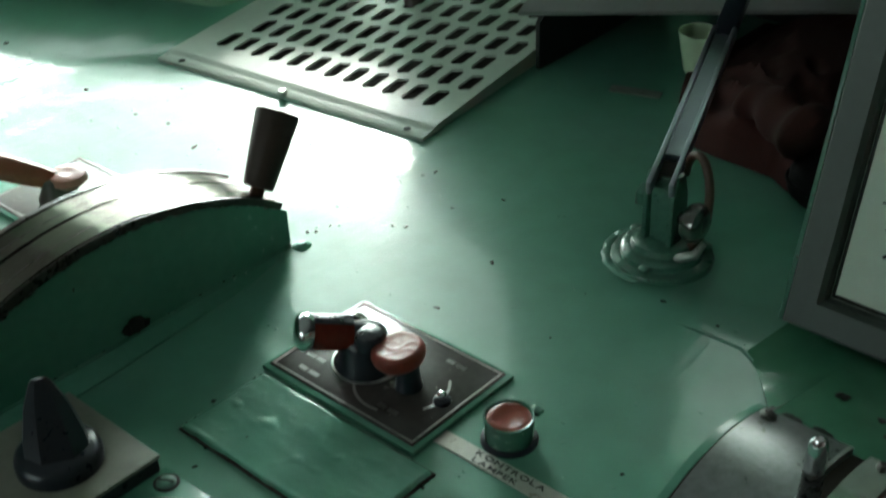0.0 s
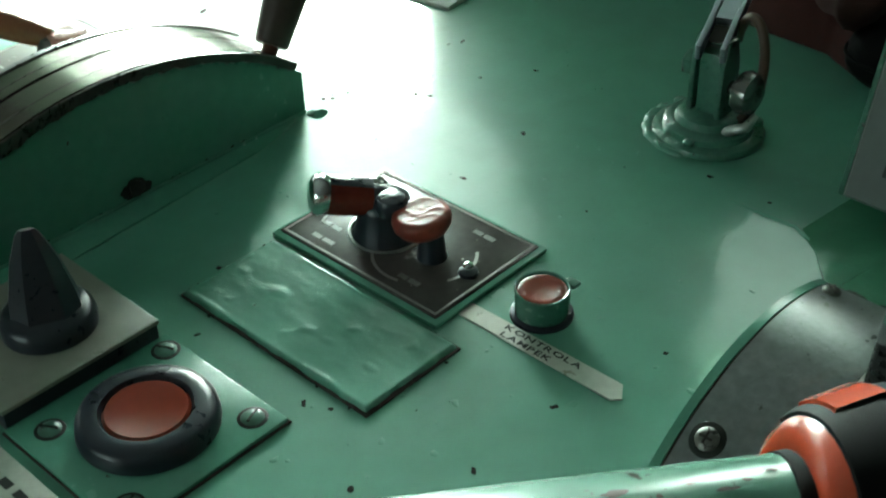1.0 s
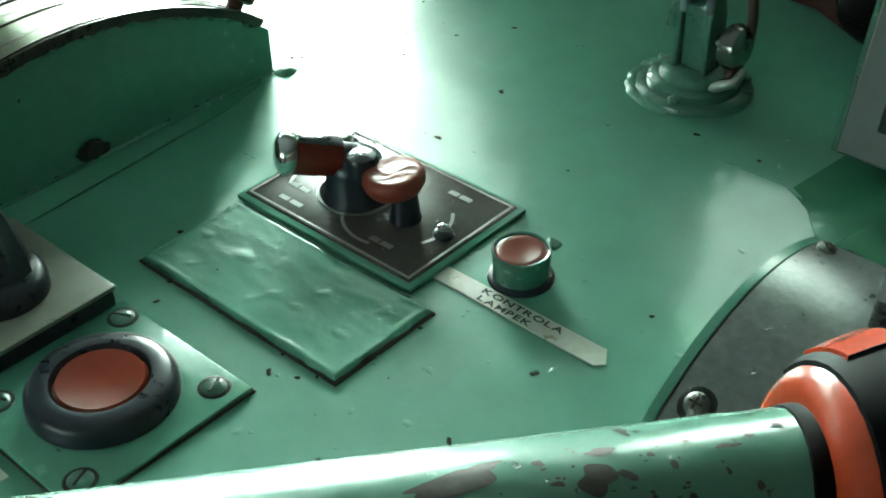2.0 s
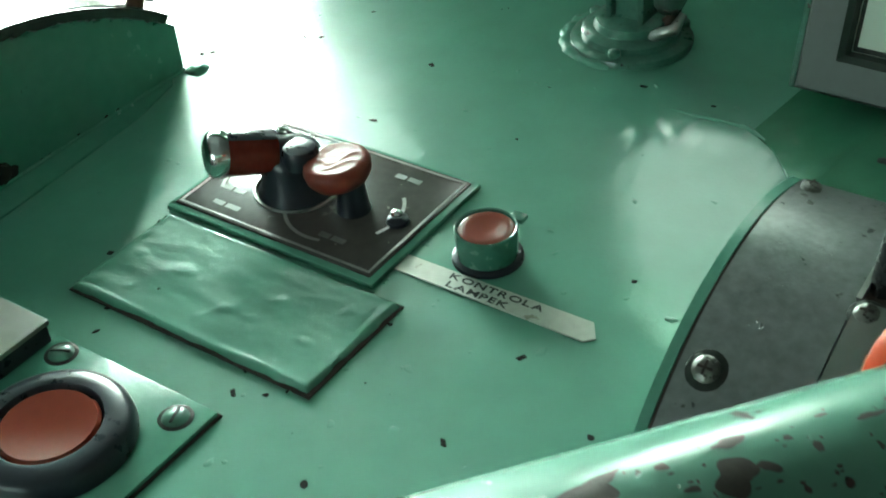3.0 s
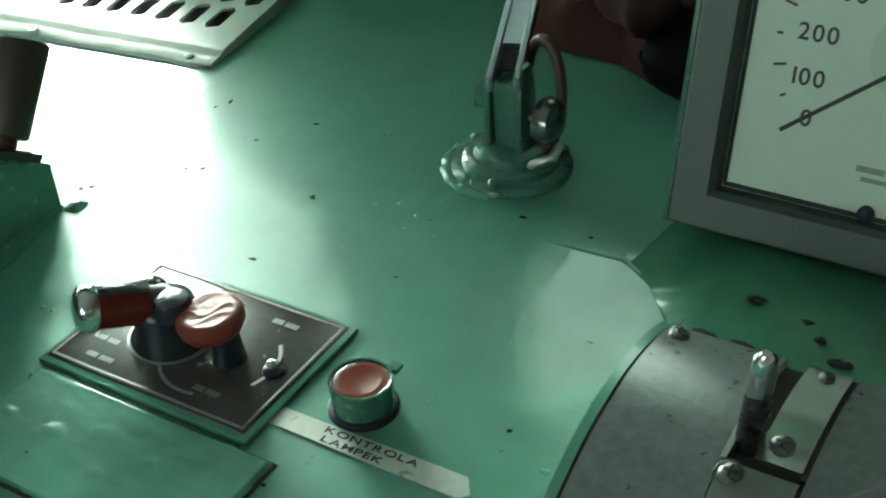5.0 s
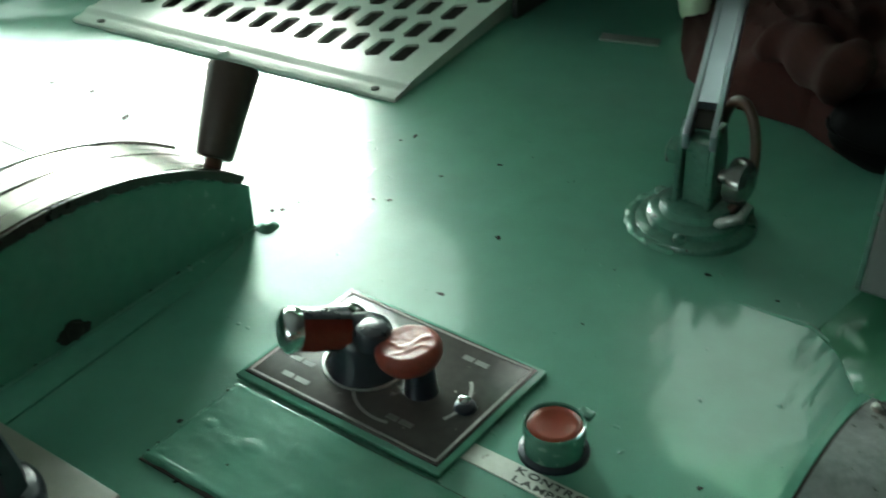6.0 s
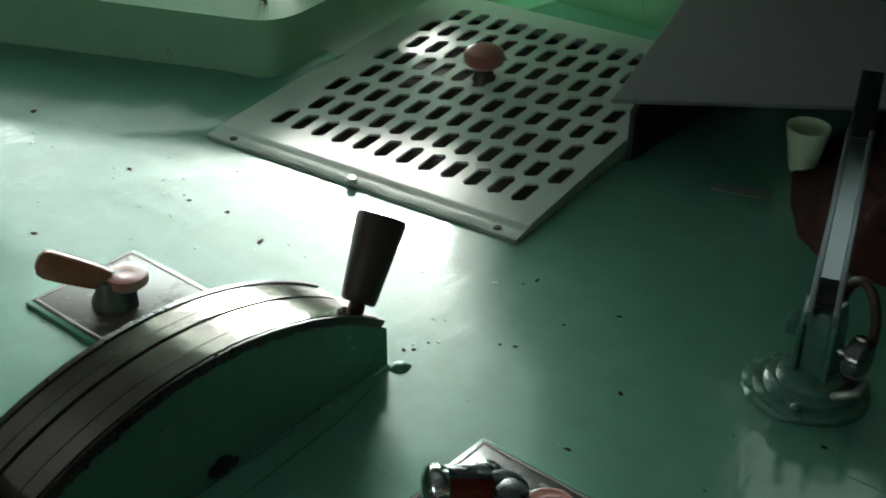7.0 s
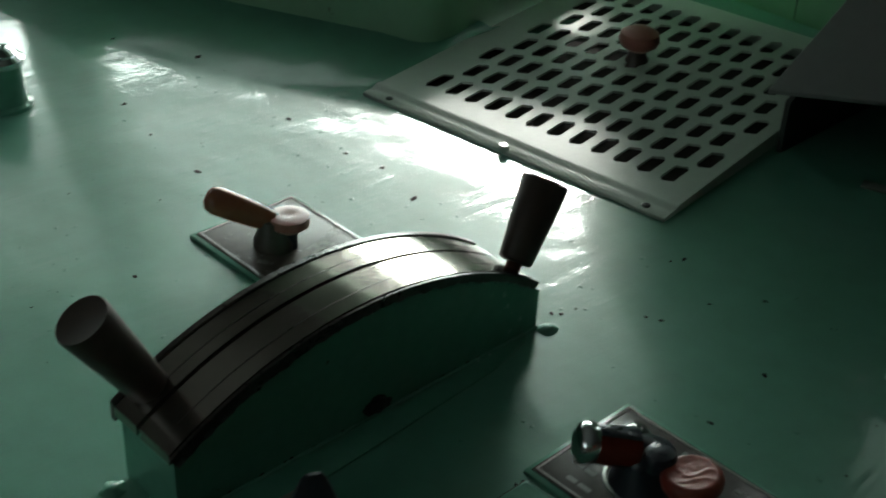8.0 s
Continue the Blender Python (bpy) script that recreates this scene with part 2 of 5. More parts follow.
# ---- mesh helpers ----
def mesh_of(bm, name, mat, smooth=40):
    me = bpy.data.meshes.new(name)
    bmesh.ops.recalc_face_normals(bm, faces=bm.faces)
    bm.to_mesh(me)
    bm.free()
    me.materials.append(mat)
    if smooth:
        for p in me.polygons:
            p.use_smooth = True
        me.set_sharp_from_angle(angle=radians(smooth))
    return me


def part(name, bm, mat, parent, label="", m=None, smooth=40):
    ob = new(name, mesh_of(bm, name, mat, smooth))
    ob.parent = parent
    if m is not None:
        ob.matrix_basis = m
    if label:
        ob["label"] = label
    return ob


def thing(name, m, label, category, group="", kind=""):
    ob = new(name)
    ob.empty_display_size = 0.02
    ob.matrix_basis = m
    return tagged(ob, label, category, group, kind)


def slab(x0, y0, z0, x1, y1, z1, bevel=0.0, seg=2):
    bm = bmesh.new()
    bmesh.ops.create_cube(bm, size=1)
    for v in bm.verts:
        v.co = Vector(((x0 + x1) / 2 + v.co.x * (x1 - x0), (y0 + y1) / 2 + v.co.y * (y1 - y0), (z0 + z1) / 2 + v.co.z * (z1 - z0)))
    if bevel:
        bmesh.ops.bevel(bm, geom=bm.edges[:], offset=bevel, segments=seg, affect="EDGES", profile=0.5)
    return bm


def lathe(profile, steps=32, m=None, cap=True):
    """A body of turning round z from rows of (radius, height)."""
    bm = bmesh.new()
    rings = []
    for r, z in profile:
        if r < 1e-6:
            rings.append([bm.verts.new((0, 0, z))])
        else:
            rings.append([bm.verts.new((r * math.cos(2 * math.pi * i / steps), r * math.sin(2 * math.pi * i / steps), z)) for i in range(steps)])
    for a, b in zip(rings, rings[1:]):
        for i in range(steps):
            j = (i + 1) % steps
            q = [a[i % len(a)], a[j % len(a)], b[j % len(b)], b[i % len(b)]]
            u = list(dict.fromkeys(q))
            if len(u) > 2:
                bm.faces.new(u)
    if cap:
        for r in (rings[0], rings[-1]):
            if len(r) > 2:
                bm.faces.new(r)
    if m is not None:
        bmesh.ops.transform(bm, matrix=m, verts=bm.verts)
    return bm


def prism(outline, z0, z1, bevel=0.0, seg=2):
    bm = bmesh.new()
    low = [bm.verts.new((x, y, z0)) for x, y in outline]
    high = [bm.verts.new((x, y, z1)) for x, y in outline]
    n = len(outline)
    bm.faces.new(low[::-1])
    bm.faces.new(high)
    for i in range(n):
        j = (i + 1) % n
        bm.faces.new((low[i], low[j], high[j], high[i]))
    if bevel:
        bmesh.ops.bevel(bm, geom=bm.edges[:], offset=bevel, segments=seg, affect="EDGES", profile=0.5)
    return bm


def tube(points, radius, steps=16, close=True):
    """A round bar along points; radius: one number, or one for each point."""
    bm = bmesh.new()
    pts = [Vector(p) for p in points]
    radii = radius if isinstance(radius, (list, tuple)) else [radius] * len(pts)
    rings = []
    side = None
    for i, p in enumerate(pts):
        d = (pts[min(i + 1, len(pts) - 1)] - pts[max(i - 1, 0)]).normalized()
        if side is None:
            side = d.orthogonal().normalized()
        side = (side - d * side.dot(d)).normalized()
        up = d.cross(side)
        rings.append([bm.verts.new(p + radii[i] * (math.cos(2 * math.pi * k / steps) * side + math.sin(2 * math.pi * k / steps) * up)) for k in range(steps)])
    for a, b in zip(rings, rings[1:]):
        for k in range(steps):
            j = (k + 1) % steps
            bm.faces.new((a[k], a[j], b[j], b[k]))
    if close:
        bm.faces.new(rings[0])
        bm.faces.new(rings[-1])
    return bm


def aim(p, q):
    """A pose at p whose z points to q."""
    return Matrix.Translation(p) @ (Vector(q) - Vector(p)).to_track_quat("Z", "Y").to_matrix().to_4x4()


def join(*bms):
    out = bmesh.new()
    for bm in bms:
        me = bpy.data.meshes.new("tmp")
        bm.to_mesh(me)
        bm.free()
        out.from_mesh(me)
        bpy.data.meshes.remove(me)
    return out


def words(name, text, size, mat, parent, m, label="", bold=0.0):
    """Lettering, each character a part of its own, centred on the pose m."""
    glyphs, at = [], 0.0
    for ch in text:
        cu = bpy.data.curves.new(name, "FONT")
        cu.body, cu.size, cu.align_x, cu.align_y, cu.extrude, cu.offset = ch, size, "LEFT", "CENTER", 0.0002, bold
        tmp = new("tmp_text", cu)
        me = bpy.data.meshes.new_from_object(tmp.evaluated_get(bpy.context.evaluated_depsgraph_get()))
        bpy.data.objects.remove(tmp)
        bm = bmesh.new()
        bm.from_mesh(me)
        bpy.data.meshes.remove(me)
        bmesh.ops.remove_doubles(bm, verts=bm.verts, dist=1e-6)
        xs = [v.co.x for v in bm.verts]
        for v in bm.verts:
            v.co.x += at - min(xs)
        at += max(xs) - min(xs) + 0.13 * size
        glyphs.append(bm)
    for bm in glyphs:
        for v in bm.verts:
            v.co.x -= (at - 0.13 * size) / 2
        part(name, bm, mat, parent, label, m, 0)


from mathutils.bvhtree import BVHTree

# ---- the wheelhouse: closed round the desk ----
WALL_A, WALL_DIR = Vector((-0.78, 0.47, 0)), Vector((0.9236, 0.3836, 0)).normalized()


def wall_box(name, p, q, z0, z1, thick, mat, label):
    """An upright wall from p to q, in plan, with its thickness to the left of the way."""
    p, q = Vector((*p, 0)), Vector((*q, 0))
    d = (q - p).normalized()
    nrm = Vector((-d.y, d.x, 0))
    o = [p, q, q + nrm * thick, p + nrm * thick]
    ob = new(name, mesh_of(prism([(v.x, v.y) for v in o], z0, z1), name, mat, 0))
    return tagged(ob, label, "wall", kind="structure")


def at_wall(s, off=0.0):
    v = WALL_A + WALL_DIR * s + Vector((-WALL_DIR.y, WALL_DIR.x, 0)) * off
    return (v.x, v.y)


floor = tagged(new("floor", mesh_of(slab(-3.2, -2.4, -0.9, 1.6, 1.6, -0.86), "floor", M_FLOOR, 0)), "dark painted wheelhouse deck", "floor", kind="structure")
ceiling = tagged(new("ceiling", mesh_of(slab(-3.4, -2.4, 1.151, 1.6, 1.9, 1.2), "ceiling", M_CEIL, 0)), "grey painted wheelhouse ceiling", "ceiling", kind="structure")

# desk: one painted steel sheet with its front apron
def desk_height(x, y):
    """The sheet is not quite flat: it falls away behind the weld, and rises from a crease to the bulkhead."""
    k = max(0.0, min(1.0, (x + 0.08) / 0.05)) * max(0.0, min(1.0, (0.24 - x) / 0.05))
    line = 0.258 + 0.12 * max(0.0, x)
    d = y - line
    dip = -0.038 * d if 0 < d < 0.08 else (-0.00304 * max(0.0, 1 - (d - 0.08) / 0.3) if d > 0 else 0.0)
    crease = 0.218 + 0.33 * (x + 0.968) + 0.53 * max(0.0, x + 0.825)
    back = y - crease
    rise = 0.05 * (back if back > 0.008 else max(0.0, back + 0.008) ** 2 / 0.032) + 0.35 * max(0.0, min(back, 0.2)) ** 2
    return k * dip + rise * max(0.0, min(1.0, (-0.725 - x) / 0.03))


def desk_sheet():
    bm = bmesh.new()
    xs = [-2.6 + 0.1 * i for i in range(14)] + [-1.25 + 0.0125 * i for i in range(125)] + [0.32 + 0.06 * i for i in range(14)]
    cols = []
    for x in xs:
        end = 0.5 + (min(x, -0.75) + 0.83) * 0.415 + 0.02
        end += (0.96 - end) * max(0.0, min(1.0, (x + 0.75) / 0.06))
        cols.append([bm.verts.new((x, y, desk_height(x, y))) for y in [-0.34 + i / 120 * (end + 0.34) for i in range(121)]])
    for a, b in zip(cols, cols[1:]):
        for i in range(120):
            bm.faces.new((a[i], b[i], b[i + 1], a[i + 1]))
    rim = bmesh.ops.extrude_edge_only(bm, edges=[e for e in bm.edges if e.is_boundary])
    low = [v for v in rim["geom"] if isinstance(v, bmesh.types.BMVert)]
    for v in low:
        v.co.z = -0.02
    bmesh.ops.contextual_create(bm, geom=[e for e in bm.edges if e.is_boundary])
    return bm


desk = thing("console_desk", pose(0, 0, 0), "sea-green gloss-painted steel console desk, chipped and lumpy", "desk", kind="structure")
part("desktop", desk_sheet(), M_DESK, desk, smooth=30)
part("apron", slab(-2.6, -0.34, -0.86, 1.1, -0.32, -0.022), M_GREEN, desk)

line = [at_wall(-2.6, -0.015), at_wall(-0.02, -0.015)]
bend0, bend1, corner = Vector(at_wall(-0.02, -0.015)), Vector((-0.764, 0.53)), Vector(at_wall(0.026, -0.015))
for k in range(1, 13):
    f = k / 12
    p = bend0 * (1 - f) ** 2 + corner * 2 * f * (1 - f) + bend1 * f ** 2
    line.append((p.x, p.y))
line.append((-0.808, 0.935))
low_bm = bmesh.new()
sheets = []
for k, (x, y) in enumerate(line):
    p0, p1 = Vector(line[max(k - 1, 0)]), Vector(line[min(k + 1, len(line) - 1)])
    d = (p1 - p0).normalized()
    o = Vector((x, y)) + Vector((-d.y, d.x)) * 0.09
    sheets.append([low_bm.verts.new(v) for v in ((x, y, -0.05), (x, y, 0.088), (o.x, o.y, 0.122), (o.x, o.y, -0.05))])
for a, b in zip(sheets, sheets[1:]):
    for k in range(4):
        low_bm.faces.new((a[k], b[k], b[(k + 1) % 4], a[(k + 1) % 4]))
low_bm.faces.new(sheets[0])
low_bm.faces.new(sheets[-1])
tagged(new("wall_low", mesh_of(low_bm, "wall_low", M_WALL, 50)), "low dark green painted bulkhead behind the desk", "wall", kind="structure")
ledge = [at_wall(-2.6, 0.077), at_wall(0.0, 0.077), (-0.9, 0.9), at_wall(-0.05, 0.24), at_wall(-2.7, 0.24)]
tagged(new("ledge", mesh_of(prism(ledge, 0.094, 0.102), "ledge", M_WALL, 0)), "green painted ledge under the windows", "ledge", kind="structure")
wall_box("wall_corner_low", (-0.95, 0.934), (-0.552, 0.934), -0.05, 0.28, 0.08, M_WALL, "low green painted wall behind the vent")
wall_box("wall_niche_back", (-0.55, 0.934), (1.5, 0.934), -0.05, 0.45, 0.08, M_WALL, "green painted back of the recess")
wall_box("wall_front_top", (-0.55, 0.934), (1.5, 0.934), 0.87, 1.15, 0.08, M_WALL, "green painted wall over the front window")
wall_box("wall_front_side", (-0.55, 0.934), (-0.345, 0.934), 0.451, 0.869, 0.08, M_WALL, "green painted wall beside the front window")
wall_box("wall_front_end", (-0.095, 0.934), (1.5, 0.934), 0.451, 0.869, 0.08, M_WALL, "green painted wall beside the front window")
def window_panel(name, outline, label, category="wall"):
    """A flat piece of the window wall, from (way along the wall, height) corners, 5 cm thick."""
    bm = bmesh.new()
    fv = [bm.verts.new((*at_wall(a, 0.2), z)) for a, z in outline]
    bv = [bm.verts.new((*at_wall(a, 0.25), z)) for a, z in outline]
    bm.faces.new(fv)
    bm.faces.new(bv[::-1])
    n = len(outline)
    for k in range(n):
        bm.faces.new((fv[k], bv[k], bv[(k + 1) % n], fv[(k + 1) % n]))
    return tagged(new(name, mesh_of(bm, name, M_WALL, 0)), label, category, kind="structure")


# the window's aft jamb, raked and bent: (way along the wall, height)
JAMB = [(0.15, 0.196), (0.162, 0.3), (0.182, 0.365), (0.245, 0.425), (0.298, 0.475), (0.318, 0.53), (0.33, 0.72), (0.335, 0.78)]
window_panel("wall_under_window", [(-2.7, 0.104), (0.147, 0.104), (0.147, 0.194), (-0.2, 0.18), (-0.6, 0.172), (-2.7, 0.165)], "green painted window sill")
window_panel("wall_over_window", [(-2.7, 0.72), (0.328, 0.72), (0.333, 0.78), (0.5, 0.78), (0.5, 1.15), (-2.7, 1.15)], "green painted wall over the windows")
window_panel("wall_window_end", [(-2.7, 0.167), (-1.5, 0.17), (-1.42, 0.718), (-2.7, 0.718)], "green painted wall beyond the windows")
window_panel("window_post", [(-0.826, 0.174), (-0.705, 0.174), (-0.672, 0.27), (-0.618, 0.42), (-0.6, 0.718), (-0.66, 0.718), (-0.728, 0.506), (-0.785, 0.356)], "green painted raked post between windows", "post")
window_panel("corner_post", [(0.15, 0.104), *JAMB, (0.502, 0.782), (0.502, 0.94), (0.62, 0.94), (0.62, 0.104)], "green painted raked corner post of the window", "post")
wall_box("wall_left", (-3.15, -2.35), (-3.15, -0.5), -0.86, 1.15, -0.05, M_CREAM, "brown panelled wheelhouse side wall")
wall_box("wall_rear_low", (-3.15, -2.35), (1.55, -2.35), -0.86, 0.38, -0.05, M_CREAM, "brown panelled rear wall under the window")
wall_box("wall_rear_top", (-3.15, -2.35), (1.55, -2.35), 0.9, 1.15, -0.05, M_CREAM, "brown panelled rear wall over the window")
for k, (x0, x1) in enumerate(((-3.15, -1.1), (0.05, 1.55))):
    wall_box(f"wall_rear_side_{k + 1}", (x0, -2.35), (x1, -2.35), 0.381, 0.899, -0.05, M_CREAM, "brown panelled rear wall beside the window")
wall_box("wall_right", (1.55, -2.35), (1.55, 1.0), -0.86, 1.15, -0.05, M_CREAM, "brown panelled wheelhouse side wall")

# ---- quadrant with two grips ----
QY, QZ, QR = -0.055, -0.21, 0.32


def arc_points(y0, y1, r, n):
    a0, a1 = math.asin((y0 - QY) / r), math.asin((y1 - QY) / r)
    return [(QY + r * math.sin(a0 + (a1 - a0) * i / n), QZ + r * math.cos(a0 + (a1 - a0) * i / n)) for i in range(n + 1)]


def arch(x0, x1, y0, y1, r, n=40, floor_z=0.0, inner=None, bevel=0.0):
    """A segment of a drum whose axis runs along x; solid down to floor_z, or a band down to the inner radius."""
    bm = bmesh.new()
    top = arc_points(y0, y1, r, n)
    low = arc_points(y0, y1, inner, n) if inner else [(y, floor_z) for y, z in top]
    va = [[bm.verts.new((x, y, z)) for y, z in row] for x in (x0, x1) for row in (top, low)]
    ta, la, tb, lb = va
    for i in range(n):
        bm.faces.new((ta[i], ta[i + 1], tb[i + 1], tb[i]))
        bm.faces.new((la[i], lb[i], lb[i + 1], la[i + 1]))
        bm.faces.new((ta[i], la[i], la[i + 1], ta[i + 1]))
        bm.faces.new((tb[i], tb[i + 1], lb[i + 1], lb[i]))
    bm.faces.new((ta[0], tb[0], lb[0], la[0]))
    bm.faces.new((ta[n], la[n], lb[n], tb[n]))
    return bm


quadrant = thing("control_quadrant", pose(0, 0, 0), "green steel control quadrant with worn slotted metal top, on the desk", "control")
part("housing", arch(-0.352, -0.287, -0.222, 0.139, QR - 0.004), M_GREEN, quadrant)
for x0, x1, lift in ((-0.3215, -0.2855, 0.0035), (-0.3535, -0.3255, 0.0035)):
    strip = part("guide_strip", arch(x0, x1, -0.226, 0.126, QR + lift, inner=QR - 0.004), M_BAND, quadrant, "worn brown metal strip")
    for f, wide in ((0.6, 0.0006),):
        xm = x0 + (x1 - x0) * f
        part("scored_line", arch(xm, xm + wide, -0.21, 0.1, QR + lift + 0.0002, inner=QR + lift - 0.001), M_EDGE, strip, "dark scored line")
part("far_edge", arch(-0.3585, -0.3537, -0.226, 0.128, QR + 0.0048, inner=QR - 0.008), M_EDGE, quadrant, "dark brown outer edge")
# dark chipped edge; its colour also paints the shadow gap below the strip
bm = bmesh.new()
edge_rows, edge_line = [], arc_points(-0.226, 0.13, QR, 120)
for i in range(121):
    y, z = edge_line[i]
    a = math.asin((y - QY) / QR)
    sag = 0.0125 + 0.0035 * noise.noise(Vector((i * 0.35, 0, 2))) + 0.002 * noise.noise(Vector((i * 1.1, 4, 2))) - 0.0075 * i / 120
    edge_rows.append([bm.verts.new((x, QY + r * math.sin(a), QZ + r * math.cos(a))) for x, r in ((-0.2845, QR + 0.0028), (-0.2822, QR + 0.0026), (-0.2818, QR - 0.001), (-0.283, QR - sag * 0.8), (-0.2868, QR - sag))])
for a, b in zip(edge_rows, edge_rows[1:]):
    for k in range(4):
        bm.faces.new((a[k], a[k + 1], b[k + 1], b[k]))
part("gap_shade_edge", bm, M_EDGE, quadrant, "ragged dark brown chipped edge painting the shadow gap under the strip", smooth=50)
rng = random.Random(11)
for k in range(26):
    i = rng.randrange(30, 120)
    a = math.asin((edge_line[i][0] - QY) / QR)
    r = QR - (0.0125 - 0.0075 * i / 120) - rng.uniform(0.0, 0.002)
    flake = bmesh.new()
    bmesh.ops.create_icosphere(flake, subdivisions=1, radius=1)
    for v in flake.verts:
        v.co = Vector((-0.2862 + v.co.x * 0.0012, QY + r * math.sin(a) + v.co.y * rng.uniform(0.002, 0.005), QZ + r * math.cos(a) + v.co.z * 0.0011 - v.co.y * 0.0006))
    part("paint_flake", flake, M_COVER, quadrant)
# slot floor coloured near-black to paint the shade in the slot
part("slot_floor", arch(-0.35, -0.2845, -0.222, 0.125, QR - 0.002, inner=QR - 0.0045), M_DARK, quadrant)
part("base_flange", prism([(-0.2855, -0.23), (-0.25, -0.23), (-0.2615, -0.03), (-0.268, 0.07), (-0.279, 0.118), (-0.2855, 0.124)], 0.0002, 0.0019, 0.0008), M_GREEN, quadrant, "painted base flange")
rng = random.Random(3)
bm = bmesh.new()
for y, z, w in [(-0.041, 0.0105, 0.0105), (-0.033, 0.007, 0.006), (-0.05, 0.012, 0.005)] + [(rng.uniform(-0.2, 0.12), rng.uniform(0.003, 0.0045), rng.uniform(0.0008, 0.002)) for k in range(16)]:
    spin = rng.uniform(0, 6)
    rim = [bm.verts.new((-0.2864, y + w * 1.2 * math.cos(k * 0.5236) * (1 + 0.22 * math.sin(3 * k * 0.5236 + spin)), max(0.0024, z + w * 0.9 * math.sin(k * 0.5236) * (1 + 0.2 * math.sin(2 * k * 0.5236 + spin))))) for k in range(12)]
    top = bm.verts.new((-0.2864 + w * 0.22, y, z))
    for k in range(12):
        bm.faces.new((rim[k], rim[(k + 1) % 12], top))
tagged(part("grime", bm, M_GRIME, quadrant, "black grime along the base seam"), kind="stuff")
part("drain_bolt", lathe([(0.0075, 0), (0.0075, 0.003), (0.005, 0.0045), (0, 0.0048)], 6, pose(-0.2868, -0.041, 0.0115, 0, 90, 0)), M_GRIME, quadrant, "blackened bolt head")
part("base_seam", tube([(-0.2862, 0.139, 0.0022), (-0.2862, 0.0, 0.0024), (-0.2862, -0.222, 0.0022)], 0.0016, 8), M_GREEN, quadrant)
for x, y, seed in ((-0.2785, 0.1455, 1), (-0.345, -0.238, 5)):
    bm = lathe([(0.009, 0), (0.0084, 0.0014), (0.0055, 0.0022), (0.0048, 0.0036), (0.0022, 0.0043), (0, 0.0044)], 26, pose(x, y, 0))
    for v in bm.verts:
        v.co += Vector((v.co.x - x, (v.co.y - y) * 1.3, 0)) * 0.35 * noise.noise(Vector((v.co.x * 160, v.co.y * 160, seed)))
    part("base_lug", bm, M_COVER, quadrant, "bolt lug thick with paint", smooth=70)
for foot, tip in (((-0.2985, 0.113, 0.06), (-0.3117, 0.1626, 0.1252)), ((-0.343, -0.196, 0.064), (-0.352, -0.243, 0.146))):
    lever = lathe([(0.0075, -0.002), (0.0068, 0.004), (0.0068, 0.016)], 14, aim(foot, tip))
    part("lever_stem", lever, M_RUST, quadrant, "reddish brown stem")
    L = (Vector(tip) - Vector(foot)).length
    part("grip", lathe([(0.0, 0.011), (0.0125, 0.011), (0.0142, 0.0125), (0.0146, 0.014), (0.0205, L - 0.0025), (0.0198, L), (0.0165, L - 0.0006), (0.0, L - 0.0014)], 28, aim(foot, tip)), M_GRIP, quadrant, "dark brown tapered grip")


# ---- switch plates ----
def engraved_plate(parent, w, d, mat, marks=True):
    """A thin engraved plate with its corner at the origin, its width to -x and its depth to +y."""
    part("backing", slab(-w - 0.003, -0.004, 0, 0.004, d + 0.003, 0.0042, 0.0015), M_GREEN, parent, "green painted backing")
    part("plate", slab(-w + 0.001, 0.001, 0.0038, -0.001, d - 0.001, 0.0056, 0.0008), mat, parent)
    rim = join(slab(-w + 0.003, 0.003, 0.0054, -0.003, 0.0048, 0.006), slab(-w + 0.003, d - 0.0048, 0.0054, -0.003, d - 0.003, 0.006),
               slab(-w + 0.003, 0.005, 0.0054, -w + 0.0048, d - 0.005, 0.006), slab(-0.0048, 0.005, 0.0054, -0.003, d - 0.005, 0.006))
    part("border_line", rim, M_WHITE, parent, "white engraved border")
    if marks:
        for x, y, l in ((-0.145, 0.028, 0.018), (-0.14, 0.012, 0.022), (-0.055, 0.018, 0.02), (-0.05, 0.094, 0.02), (-0.1, 0.098, 0.022)):
            part("marking", join(slab(x, y, 0.0054, x + l * 0.4, y + 0.0045, 0.0059), slab(x + l * 0.5, y, 0.0054, x + l, y + 0.0045, 0.0059)), M_FAINT, parent, "worn white lettering bars")
        for cx, cy, r, a0, a1 in ((-0.055, 0.052, 0.034, -25, 45), (-0.06, 0.05, 0.036, 215, 285), (-0.115, 0.05, 0.036, 160, 215)):
            bm = bmesh.new()
            n = 12
            rows = [[bm.verts.new((cx + q * math.cos(radians(a0 + (a1 - a0) * i / n)), cy + q * math.sin(radians(a0 + (a1 - a0) * i / n)), 0.006)) for i in range(n + 1)] for q in (r, r + 0.0025)]
            for i in range(n):
                bm.faces.new((rows[0][i], rows[0][i + 1], rows[1][i + 1], rows[1][i]))
            part("scale_arc", bm, M_WHITE, parent, "white engraved arc")


